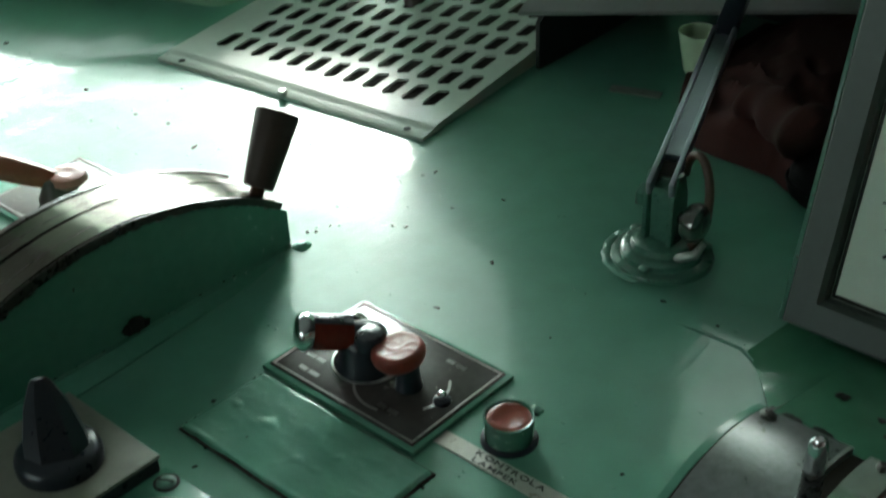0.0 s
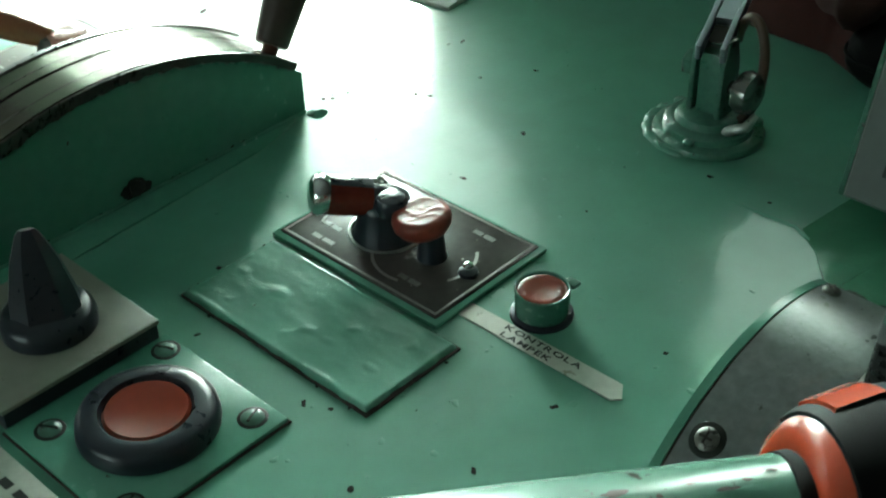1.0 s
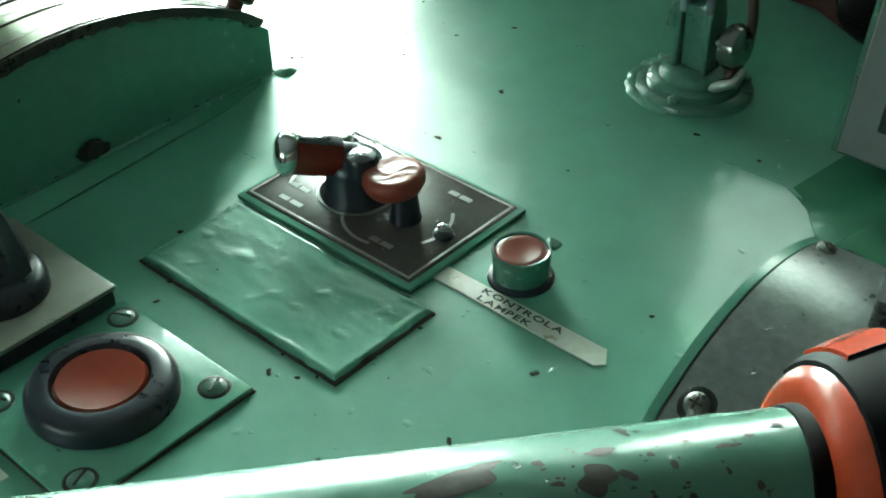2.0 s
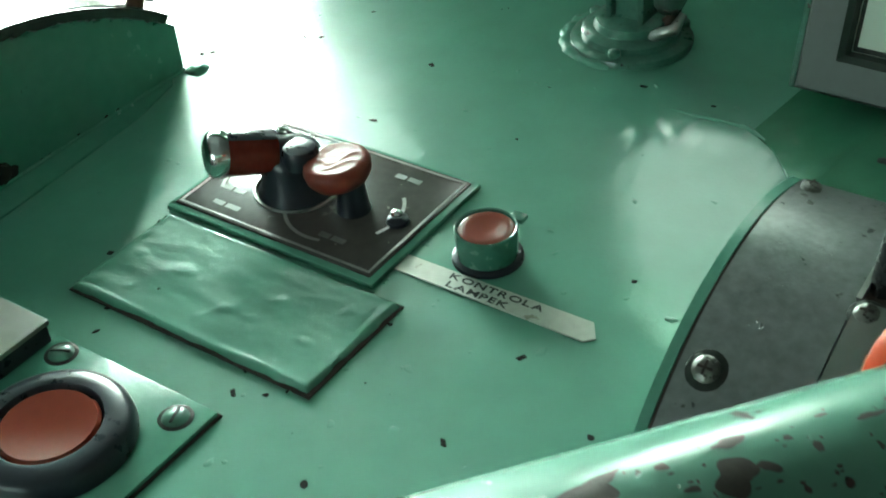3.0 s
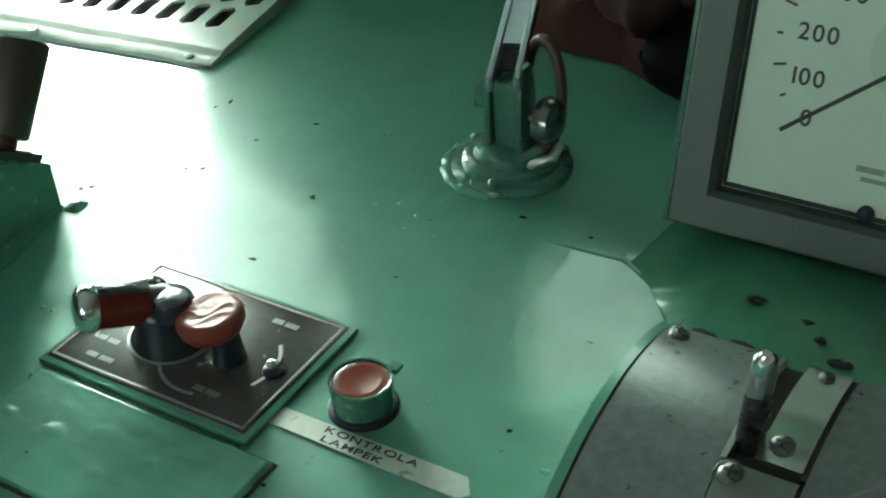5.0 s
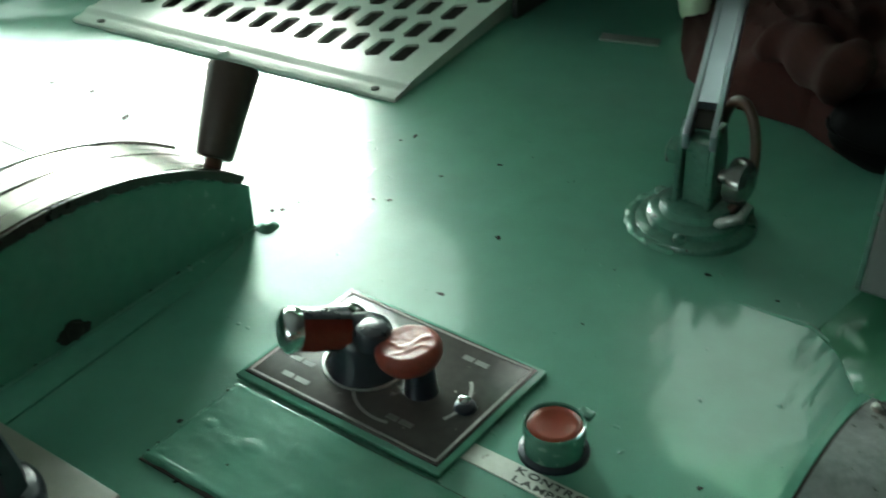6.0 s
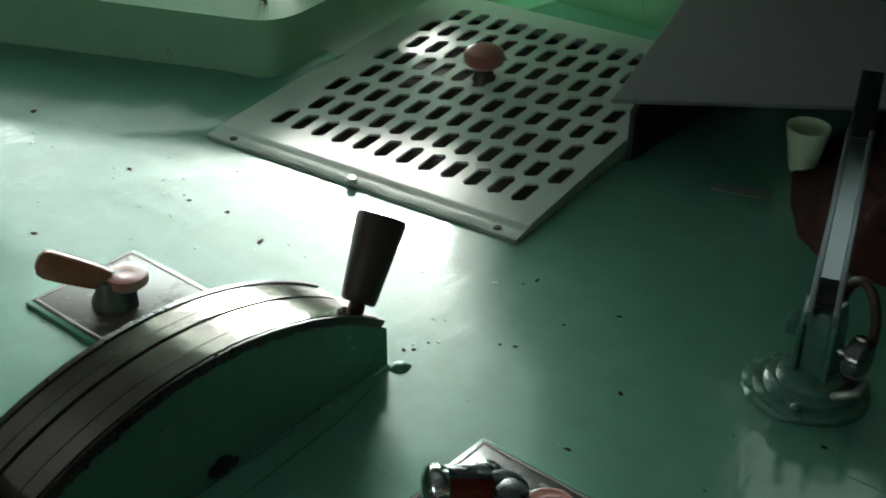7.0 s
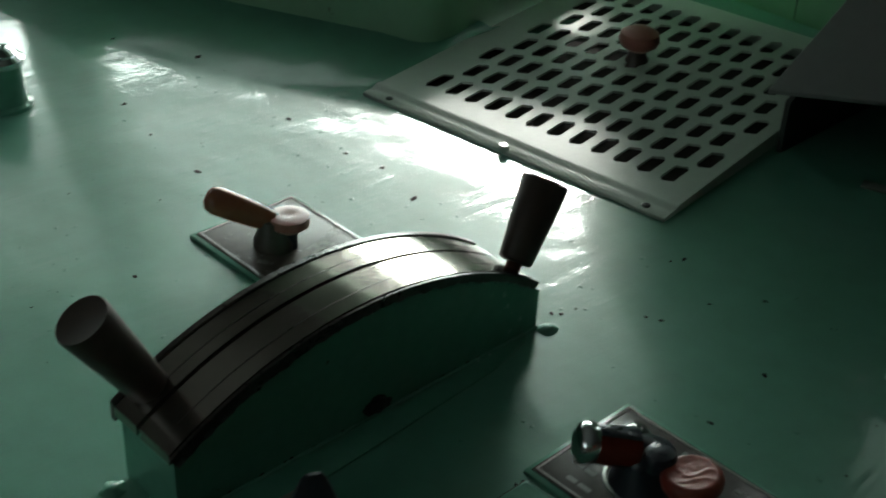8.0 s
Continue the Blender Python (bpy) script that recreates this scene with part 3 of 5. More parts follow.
near_switch = thing("selector_switch", pose(0, 0, 0), "dark engraved plate with black lever switch and red mushroom knob", "switch", "selector switches on the desk")
engraved_plate(near_switch, 0.164, 0.114, M_PLATE)
part("hub", lathe([(0.0255, 0.004), (0.0255, 0.009), (0.0225, 0.013), (0.021, 0.03), (0.0195, 0.037), (0.014, 0.0415), (0, 0.043)], 30, pose(-0.098, 0.05, 0)), M_BLACK, near_switch)
part("hub_cap", lathe([(0.0125, 0.034), (0.0125, 0.043), (0.0105, 0.0465), (0.005, 0.048), (0, 0.048)], 24, pose(-0.086, 0.046, 0)), M_BLACK, near_switch, "black domed cap")
part("dome", lathe([(0.0135, 0.02), (0.0135, 0.03), (0.012, 0.0365), (0.008, 0.041), (0.003, 0.043), (0, 0.0432)], 24, pose(-0.117, 0.058, 0)), M_DULL, near_switch, "dull metal dome behind the lever")
part("base_ring", lathe([(0.0305, 0.004), (0.0305, 0.0072), (0.0285, 0.0078)], 30, pose(-0.1, 0.054, 0), cap=False), M_STEEL, near_switch, "dull metal ring")


def half_shell(p, q, r, a0, a1, n=14):
    """A curved shell on a round bar from p to q, from a0 to a1 degrees round it, 90 being up."""
    p, q = Vector(p), Vector(q)
    d = (q - p).normalized()
    side_v = d.cross(Vector((0, 0, 1))).normalized()
    up_v = side_v.cross(d)
    bm = bmesh.new()
    rows = []
    for f in (0, 0.04, 0.5, 0.96, 1):
        k = r if 0 < f < 1 else r - 0.0009
        rows.append([bm.verts.new(p.lerp(q, f) + k * (math.cos(radians(a0 + (a1 - a0) * i / n)) * side_v + math.sin(radians(a0 + (a1 - a0) * i / n)) * up_v)) for i in range(n + 1)])
    for a, b in zip(rows, rows[1:]):
        for i in range(n):
            bm.faces.new((a[i], a[i + 1], b[i + 1], b[i]))
    return bm


lev = part("lever", tube([(-0.098, 0.05, 0.034), (-0.11, 0.035, 0.04), (-0.122, 0.018, 0.045)], [0.013, 0.0125, 0.0125], 20), M_BLACK, near_switch)
part("grip", tube([(-0.104, 0.042, 0.039), (-0.116, 0.026, 0.0435), (-0.125, 0.014, 0.047)], [0.0138, 0.0145, 0.0145], 24), M_GRIPRED, lev, "worn dark red grip")
part("saddle", half_shell((-0.104, 0.042, 0.039), (-0.124, 0.0155, 0.0466), 0.0153, 15, 118), M_BLACK, lev, "black strip along the grip")
part("ring", tube([(-0.1235, 0.0162, 0.0463), (-0.1255, 0.0132, 0.0472), (-0.1275, 0.0105, 0.048), (-0.1295, 0.008, 0.0486), (-0.131, 0.006, 0.049)], [0.0155, 0.0162, 0.0158, 0.0138, 0.009], 28), M_CHROME, lev, "chrome end cap")
part("stem", lathe([(0.012, 0.004), (0.0105, 0.01), (0.009, 0.03)], 18, pose(-0.052, 0.052, 0)), M_BLACK, near_switch)
bm = lathe([(0.0, 0.025), (0.011, 0.025), (0.0185, 0.029), (0.0215, 0.0335), (0.0222, 0.0385), (0.0212, 0.042), (0.019, 0.0438), *[(0.0175 - 0.00125 * k, 0.0445) for k in range(14)], (0, 0.0445)], 64, pose(-0.055, 0.052, 0, 4, -6, 0))
for v in bm.verts:
    kx, ky = v.co.x + 0.055, v.co.y - 0.052
    r = math.hypot(kx, ky)
    if v.co.z > 0.041 and r < 0.0195:
        along, across = kx * 0.8 + ky * 0.6, ky * 0.8 - kx * 0.6
        fold = math.exp(-((across - 0.004 * math.sin(along * 230)) / 0.0018) ** 2) + 0.8 * math.exp(-((across + 0.0075 - 0.003 * math.sin(along * 180 + 1)) / 0.0016) ** 2)
        v.co.z += 0.0008 * fold * min(1, (0.0195 - r) / 0.004) - 0.0009 * min(1, (0.0195 - r) / 0.006) + 0.00025 * noise.noise(Vector((along * 200, across * 340, 1.0)))
part("knob", bm, M_RED, near_switch, "red mushroom knob with a crumpled top", smooth=60)
stud = part("indicator", lathe([(0.0078, 0.004), (0.0072, 0.008), (0.005, 0.0095), (0, 0.0098)], 18, pose(-0.018, 0.054, 0)), M_BLACK, near_switch, "small black stud")
part("tip", lathe([(0.0042, 0.009), (0.004, 0.0115), (0.0022, 0.0132), (0, 0.0134)], 14, pose(-0.0195, 0.0555, 0)), M_CHROME, stud, "bright metal tip")

far_switch = thing("selector_switch", pose(-0.487 + 0.02, 0.0, 0), "rubbed grey plate with orange lever switch and faded red knob", "switch", "selector switches on the desk")
engraved_plate(far_switch, 0.125, 0.114, M_PLATE_PALE, False)
part("hub", lathe([(0.02, 0.004), (0.02, 0.012), (0.016, 0.02), (0.014, 0.034), (0, 0.04)], 24, pose(-0.062, 0.045, 0)), M_GRIP, far_switch)
part("lever", tube([(-0.062, 0.044, 0.031), (-0.072, 0.034, 0.036), (-0.086, 0.021, 0.0425), (-0.1, 0.008, 0.049), (-0.104, 0.004, 0.051), (-0.1065, 0.0018, 0.0522)], [0.0095, 0.0118, 0.0132, 0.0135, 0.0115, 0.006], 22), M_ORANGE, far_switch, "worn orange grip")
part("stem", lathe([(0.007, 0.004), (0.006, 0.03)], 16, pose(-0.05, 0.054, 0)), M_BLACK, far_switch)
part("knob", lathe([(0, 0.026), (0.012, 0.027), (0.019, 0.033), (0.0185, 0.041), (0.012, 0.0425), (0.005, 0.0415), (0, 0.0412)], 28, pose(-0.053, 0.055, -0.004)), M_PINK, far_switch, "faded red knob")

# ---- red push button in a green cup ----
lamp_test = thing("push_button", pose(0.047, 0.058, 0), "round red push button in a green cup", "button", "push buttons on the desk")
part("cup", lathe([(0.0185, 0), (0.0192, 0.006), (0.0198, 0.0225), (0.019, 0.0235), (0.0178, 0.023), (0.0172, 0.019), (0, 0.019)], 36), M_CUPGREEN, lamp_test, "green painted cup")
part("cap", lathe([(0.0174, 0.017), (0.0174, 0.0218), (0.016, 0.0226), (0.012, 0.022), (0.007, 0.0214), (0, 0.0211)], 32), M_LENS, lamp_test, "dished red cap")
part("tab", slab(0.005, 0.0165, 0.0185, 0.015, 0.0245, 0.022, 0.001), M_CUPGREEN, lamp_test)
part("gasket", lathe([(0.0225, 0.0), (0.0222, 0.0022), (0.0205, 0.0034), (0.0186, 0.0036)], 32, cap=False), M_BLACK, lamp_test)

# ---- tape label ----
tape_mid = pose(0.068, 0.0265, 0.0004, 0, 0, 0)
tape = thing("label_tape", tape_mid, "yellowed paper tape label lettered KONTROLA LAMPEK, on the desk", "label")
bm = bmesh.new()
pts = [(-0.066, -0.0075), (0.068, -0.0085), (0.0735, -0.003), (0.066, 0.0085), (-0.064, 0.008)]
part("strip", prism(pts, 0, 0.0009), M_TAPE, tape)
words("letter", "KONTROLA", 0.0082, M_INK, tape, pose(0.003, 0.0034, 0.0011, 0, 0, 0) @ Matrix.Diagonal((1.32, 0.85, 1, 1)), bold=0.0001)
words("letter", "LAMPEK", 0.0082, M_INK, tape, pose(-0.006, -0.0042, 0.0011, 0, 0, 0) @ Matrix.Diagonal((1.32, 0.85, 1, 1)), bold=0.0001)

# ---- blank cover plate ----
def painted_plate(x0, y0, x1, y1, h, drip, seed):
    """A plate thick with old paint: uneven rounded edges, brush ridges along its length."""
    bm = bmesh.new()
    nx, ny = 150, 72
    rows = []
    for i in range(nx + 1):
        row = []
        for j in range(ny + 1):
            u, v = i / nx, j / ny
            x, y = x0 + (x1 - x0) * u, y0 + (y1 - y0) * v
            e = min(u * (x1 - x0), (1 - u) * (x1 - x0), v * (y1 - y0), (1 - v) * (y1 - y0))
            p = Vector((x * 26 + y * 8, y * 62, seed))
            z = h + 0.00022 * noise.noise(p) + 0.00012 * noise.noise(Vector((x * 60, y * 150, seed))) + 0.0008 * max(0, noise.noise(Vector((x * 70, y * 70, seed + 4))) - 0.3)
            rim = min(1.0, e / 0.0013)
            z = z * (0.12 + 0.88 * math.sqrt(max(0.0, 1 - (1 - rim) ** 2)))
            z += 0.0004 * math.exp(-((e - 0.003) / 0.0015) ** 2) * (0.5 + noise.noise(Vector((x * 50, y * 50, 3))))
            if e < 1e-6:
                q = noise.noise(Vector((x * 45, y * 45, seed + 9))) + 0.5 * noise.noise(Vector((x * 130, y * 130, seed)))
                mx, my = (x0 + x1) / 2, (y0 + y1) / 2
                if u in (0, 1):
                    x += (1 if x > mx else -1) * drip * q * 0.7
                if v in (0, 1):
                    y += (1 if y > my else -1) * drip * q * 0.7
            row.append(bm.verts.new((x, y, max(0.001, z))))
        rows.append(row)
    for i in range(nx):
        for j in range(ny):
            bm.faces.new((rows[i][j], rows[i + 1][j], rows[i + 1][j + 1], rows[i][j + 1]))
    for f in bm.faces:
        f.smooth = True
    edge = [e for e in bm.edges if e.is_boundary]
    out = bmesh.ops.extrude_edge_only(bm, edges=edge)
    for v in out["geom"]:
        if isinstance(v, bmesh.types.BMVert):
            v.co.z = 0.0004
    return bm


cover = thing("cover_plate", pose(0, 0, 0), "blank green painted cover plate on the desk", "cover")
# dark slab paints the shaded gap along the plate's edges
part("gasket", slab(-0.1605, -0.0968, 0, 0.0302, -0.0075, 0.0012), M_DARK, cover, "dark slab that paints the shaded gap under the plate")
part("plate", painted_plate(-0.1585, -0.0945, 0.0275, -0.0095, 0.0046, 0.0026, 3), M_COVER, cover, smooth=75)

# ---- big push button ----
big = thing("push_button", pose(-0.066, -0.194, 0), "large red push button with black ring on green plate", "button", "push buttons on the desk")
part("gasket", slab(-0.066, -0.066, 0, 0.0632, 0.0632, 0.0014), M_DARK, big)
part("plate", slab(-0.065, -0.065, 0.001, 0.062, 0.062, 0.0042, 0.0012), M_GREEN, big)
part("ring", lathe([(0.0455, 0.003), (0.046, 0.007), (0.0452, 0.0125), (0.0435, 0.016), (0.0405, 0.0178), (0.033, 0.019), (0.0302, 0.0186), (0.0288, 0.0155), (0.028, 0.006)], 56), M_BLACK, big, "black bakelite ring")
part("cap", lathe([(0.0285, 0.006), (0.0282, 0.0155), (0.0262, 0.0174), (0.02, 0.0166), (0.012, 0.0158), (0.005, 0.0154), (0, 0.0153)], 40), M_LENS, big, "dished red cap")
for x, y in ((-0.05, 0.051), (0.045, 0.047), (-0.043, -0.045), (0.047, -0.05)):
    sc = part("screw", lathe([(0.0078, 0.003), (0.0078, 0.0048), (0.0062, 0.0062), (0.003, 0.0068), (0, 0.0069)], 18, pose(x, y, 0)), M_BRACKET, big)
    part("slot", slab(-0.006, -0.0008, 0.0055, 0.006, 0.0008, 0.0072), M_GRIME, sc, m=pose(x, y, 0, 0, 0, 70 + 900 * x))
    part("grime_ring", lathe([(0.0102, 0.0042), (0.0095, 0.0047), (0.0078, 0.0048)], 20, pose(x, y, 0), cap=False), M_GRIME, sc, "dark grime round the screw")

# ---- rotary switch ----
rotary = thing("rotary_switch", pose(-0.19, -0.195, 0), "black pointer knob on pale square plate with black base", "switch")
part("base", slab(-0.055, -0.062, 0, 0.06, 0.058, 0.0155, 0.002), M_BLACK, rotary)
part("face", slab(-0.056, -0.063, 0.0158, 0.061, 0.059, 0.0195, 0.001), M_SWPLATE, rotary, "pale square face plate")
part("collar", lathe([(0.0325, 0.0195), (0.0328, 0.026), (0.0315, 0.031), (0.027, 0.0345), (0, 0.036)], 36, pose(0.009, 0.007, 0)), M_BLACK, rotary)
bm = bmesh.new()
rows = []
for z, a, b in ((0.028, 0.024, 0.022), (0.046, 0.022, 0.014), (0.074, 0.0155, 0.007), (0.094, 0.008, 0.003), (0.098, 0.005, 0.0012)):
    rows.append([bm.verts.new((a * c, b * s, z)) for c, s in ((1, 0.35), (0.5, 1), (-0.5, 1), (-1, 0.35), (-1, -0.35), (-0.5, -1), (0.5, -1), (1, -0.35))])
for r0, r1 in zip(rows, rows[1:]):
    for i in range(8):
        bm.faces.new((r0[i], r0[(i + 1) % 8], r1[(i + 1) % 8], r1[i]))
bm.faces.new(rows[-1])
bm.faces.new(rows[0])
part("pointer", bm, M_BLACK, rotary, m=pose(0.009, 0.007, 0, 0, 0, 60), smooth=15)

# ---- grey drum control ----
DY, DZ, DR = 0.095, -0.12, 0.18


def drum_arc(x0, x1, r, a0, a1, inner, n=30):
    bm = bmesh.new()
    ring = []
    for x in (x0, x1):
        for q in (r, inner):
            ring.append([bm.verts.new((x, DY + q * math.sin(radians(a0 + (a1 - a0) * i / n)), DZ + q * math.cos(radians(a0 + (a1 - a0) * i / n)))) for i in range(n + 1)])
    ta, la, tb, lb = ring
    for i in range(n):
        bm.faces.new((ta[i], ta[i + 1], tb[i + 1], tb[i]))
        bm.faces.new((la[i], lb[i], lb[i + 1], la[i + 1]))
        bm.faces.new((ta[i], la[i], la[i + 1], ta[i + 1]))
        bm.faces.new((tb[i], tb[i + 1], lb[i + 1], lb[i]))
    bm.faces.new((ta[0], tb[0], lb[0], la[0]))
    bm.faces.new((ta[n], la[n], lb[n], tb[n]))
    return bm


def on_drum(x, deg, h=0.0):
    """A pose on the drum's skin, with z outwards."""
    return Matrix.Translation((x, DY + (DR + h) * math.sin(radians(deg)), DZ + (DR + h) * math.cos(radians(deg)))) @ pose(0, 0, 0, -deg, 0, 0)


drum = thing("lever_control", pose(0, 0, 0), "grey half-drum lever control with chrome lever, set in the desk", "control")
part("drum_cover", drum_arc(0.2035, 0.271, DR, -47, 21, DR - 0.004), M_DRUM, drum, "grey hammered metal cover")
part("drum_cover", drum_arc(0.314, 0.52, DR, -47, 21, DR - 0.004), M_DRUM, drum, "grey hammered metal cover")
# the drum slot's shade is put into this floor's dark colour
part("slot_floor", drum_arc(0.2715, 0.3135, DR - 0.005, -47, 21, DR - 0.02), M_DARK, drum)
part("side_rim", drum_arc(0.1945, 0.2005, DR - 0.0025, -47, 24, 0.12), M_GREEN, drum, "green painted rim")
part("rim_gap", drum_arc(0.2003, 0.2037, DR - 0.004, -47, 20.5, 0.12), M_DARK, drum)
part("insert", drum_arc(0.2865, 0.311, DR + 0.001, -9, 20, DR - 0.004), M_INSERT, drum, "bright metal slot insert")
part("insert_gap", drum_arc(0.3105, 0.3142, DR - 0.0005, -10, 20, DR - 0.004), M_DARK, drum)
part("lower_insert", drum_arc(0.2725, 0.312, DR + 0.002, -40, -11.5, DR - 0.004), M_LOWPLATE, drum, "grey-green lower slot plate")
part("slot_ring", drum_arc(0.2705, 0.2735, DR + 0.0015, -11, 20, DR - 0.004), M_STEEL, drum)
for x, deg, r in ((0.2185, -32, 0.0074), (0.279, -13.5, 0.0065), (0.2965, -5, 0.0065), (0.2985, 17, 0.0045), (0.213, 16.5, 0.006)):
    sc = part("screw", lathe([(r, -0.001), (r, 0.0012), (r * 0.8, 0.0026), (r * 0.35, 0.0034), (0, 0.0035)], 18), M_SCREW, drum, m=on_drum(x, deg, 0.001))
    if r > 0.006:
        part("grime_ring", lathe([(r * 1.55, -0.0012), (r * 1.4, -0.0004), (r, -0.0003)], 22, cap=False), M_GRIME, sc, "dark oily ring round the screw")
    part("cross_slot", join(slab(-r * 0.55, -0.0007, 0.0028, r * 0.55, 0.0007, 0.0039), slab(-0.0007, -r * 0.55, 0.0028, 0.0007, r * 0.55, 0.0039)), M_DARK, sc)
lever = part("lever", tube([(0.2785, 0.08, 0.04), (0.28, 0.077, 0.062), (0.2825, 0.073, 0.085), (0.2845, 0.0685, 0.105)], [0.0082, 0.0076, 0.0072, 0.0066], 18), M_LEVER, drum, "dark oily lever")
part("tip", tube([(0.2838, 0.07, 0.1), (0.286, 0.066, 0.115), (0.2872, 0.0635, 0.127), (0.2876, 0.0627, 0.131)], [0.007, 0.0068, 0.0058, 0.0025], 18), M_CHROME, lever, "chrome lever tip")
# green flank the drum is let into
flank = thing("raised_plinth", pose(0, 0, 0), "low raised dark green plinth under the gauge", "plinth", kind="structure")
bm = bmesh.new()
low = [(0.13, 0.262), (0.152, 0.247), (0.186, 0.205), (0.2, 0.152), (0.54, 0.152), (0.54, 0.36), (0.142, 0.36)]
lift = [0.0005, 0.001, 0.004, 0.032, 0.026, 0.01, 0.0005]
lo = [bm.verts.new((x, y, -0.01)) for x, y in low]
hi = [bm.verts.new((x, y, z)) for (x, y), z in zip(low, lift)]
mid = bm.verts.new((0.215, 0.285, 0.023))
for k in range(len(low)):
    j = (k + 1) % len(low)
    bm.faces.new((lo[k], lo[j], hi[j], hi[k]))
    bm.faces.new((hi[k], hi[j], mid))
bm.faces.new(lo[::-1])
plinth_tree = BVHTree.FromBMesh(bm)
part("plinth_top", bm, M_PLINTH, flank, "darker green painted top", smooth=70)


# ---- gauge ----
G_LEAN = 16
gauge = thing("rpm_gauge", pose(0.147, 0.294, 0.025, -G_LEAN, 0, 0) @ pose(0, 0, 0, 90, 0, 0), "large square RPM gauge with pale dial and grey-green bezel", "gauge")
GW, GI = 0.28, 0.03
# local x: across, y: up the face, z: towards the viewer
part("casing", slab(-0.0015, -0.002, -0.16, GW + 0.007, GW + 0.006, -0.006, 0.004), M_CUPGREEN, gauge, "green painted casing")
part("flange", join(slab(-0.005, -0.001, -0.0065, -0.0008, GW, 0.0045, 0.0012), slab(GW + 0.001, -0.001, -0.0065, GW + 0.008, GW, 0.003, 0.0012), slab(-0.008, GW + 0.001, -0.0065, GW + 0.008, GW + 0.007, 0.003, 0.0012)), M_CUPGREEN, gauge, "green painted flange")
bz = bmesh.new()
prof = [(0.0, -0.005), (0.0, 0.006), (0.002, 0.008), (GI - 0.006, 0.0065), (GI - 0.002, 0.003), (GI, -0.008)]
loops = []
for d, z in prof:
    loops.append([bz.verts.new(p) for p in ((d, d, z), (GW - d, d, z), (GW - d, GW - d, z), (d, GW - d, z))])
for a, b in zip(loops, loops[1:]):
    for k in range(4):
        j = (k + 1) % 4
        bz.faces.new((a[k], a[j], b[j], b[k]))
part("bezel", bz, M_BEZEL, gauge, smooth=20)
dial = part("dial", slab(GI - 0.001, GI - 0.001, -0.0085, GW - GI + 0.001, GW - GI + 0.001, -0.0055), M_DIAL, gauge, "pale green-white dial", smooth=0)
# dark strips paint the bezel's inner shadow, and grime, round the dial
for x0, y0, x1, y1 in ((GI, GI, GW - GI, GI + 0.0035), (GI, GI, GI + 0.003, GW - GI), (GW - GI - 0.003, GI, GW - GI, GW - GI), (GI, GW - GI - 0.003, GW - GI, GW - GI)):
    part("gasket", slab(x0, y0, -0.0056, x1, y1, -0.0046, 0.0004), M_GRIME, gauge, "dark strip painting bezel shadow and grime round the dial")
CX, CY, DT = 0.138, 0.137, -0.0053
part("dial_patch", lathe([(0.03, 0), (0.03, 0.0003), (0, 0.0003)], 36, pose(CX, CY, DT)), M_DIALGREY, dial, "greyish printed disc")
for text, x, y in (("0", 0.0765, 0.0865), ("100", 0.0735, 0.1125), ("200", 0.0745, 0.141), ("300", 0.088, 0.169), ("400", 0.1145, 0.187)):
    words("numeral", text, 0.0155, M_INK, dial, pose(x, y, DT), bold=0.0002)
words("letter", "RPM", 0.019, M_INK, dial, pose(CX + 0.001, 0.1725, DT))
for k in range(9):
    ang = radians(219 - 13.2 * k)
    r0, r1 = (0.082, 0.0905) if k % 2 == 0 else (0.0855, 0.0895)
    part("tick", slab(r0, -0.0008, 0, r1, 0.0008, 0.0003), M_INK, dial, m=pose(CX, CY, DT, 0, 0, math.degrees(ang)))
part("maker_bar", join(slab(0.114, 0.0605, DT, 0.132, 0.0645, DT + 0.0003), slab(0.135, 0.0605, DT, 0.16, 0.0645, DT + 0.0003), slab(0.118, 0.0545, DT, 0.155, 0.0575, DT + 0.0003)), M_PRINT, dial, "unreadable small print bars")
needle = part("needle", slab(-0.0965, -0.0014, 0.0, -0.018, 0.0014, 0.0012), M_INK, dial, "black pointer", m=pose(CX, CY, DT + 0.003, 0, 0, 38.5))
part("hub", lathe([(0.006, 0), (0.006, 0.004), (0, 0.005)], 20, pose(CX, CY, DT)), M_DIALGREY, dial)
part("zero_screw", lathe([(0.0055, 0), (0.0055, 0.003), (0.003, 0.0045), (0, 0.0046)], 18, pose(0.126, 0.0345, DT)), M_BLACK, gauge)

# ---- swivel bracket ----
bracket = thing("swivel_bracket", pose(-0.005, 0.343, -0.003), "green round-footed bracket with folded metal arm", "bracket")
part("foot", lathe([(0.0475, 0), (0.048, 0.003), (0.0465, 0.006), (0.0425, 0.0075), (0.0385, 0.008), (0.038, 0.013), (0.035, 0.0155), (0.029, 0.016), (0.0275, 0.022), (0.022, 0.024), (0, 0.024)], 40), M_BRACKET, bracket)
bm = bmesh.new()
rows = []
for i in range(73):
    f = i / 72
    a = radians(88 + 190 * f)
    fat = math.sin(math.pi * f) ** 0.5 * (0.7 + 0.9 * abs(noise.noise(Vector((f * 13, 0.3, 2.0)))))
    row = []
    for k in range(9):
        c = math.pi * k / 8
        row.append(bm.verts.new(((0.0485 + 0.0015 * fat - (0.0025 + 0.003 * fat) * math.cos(c)) * math.cos(a), (0.0485 + 0.0015 * fat - (0.0025 + 0.003 * fat) * math.cos(c)) * math.sin(a),
                                 0.002 + (0.0015 + 0.0026 * fat) * math.sin(c) * (1 + 0.5 * noise.noise(Vector((f * 30, k * 0.6, 5.0)))))))
    rows.append(row)
for p, q in zip(rows, rows[1:]):
    for k in range(8):
        bm.faces.new((p[k], p[k + 1], q[k + 1], q[k]))
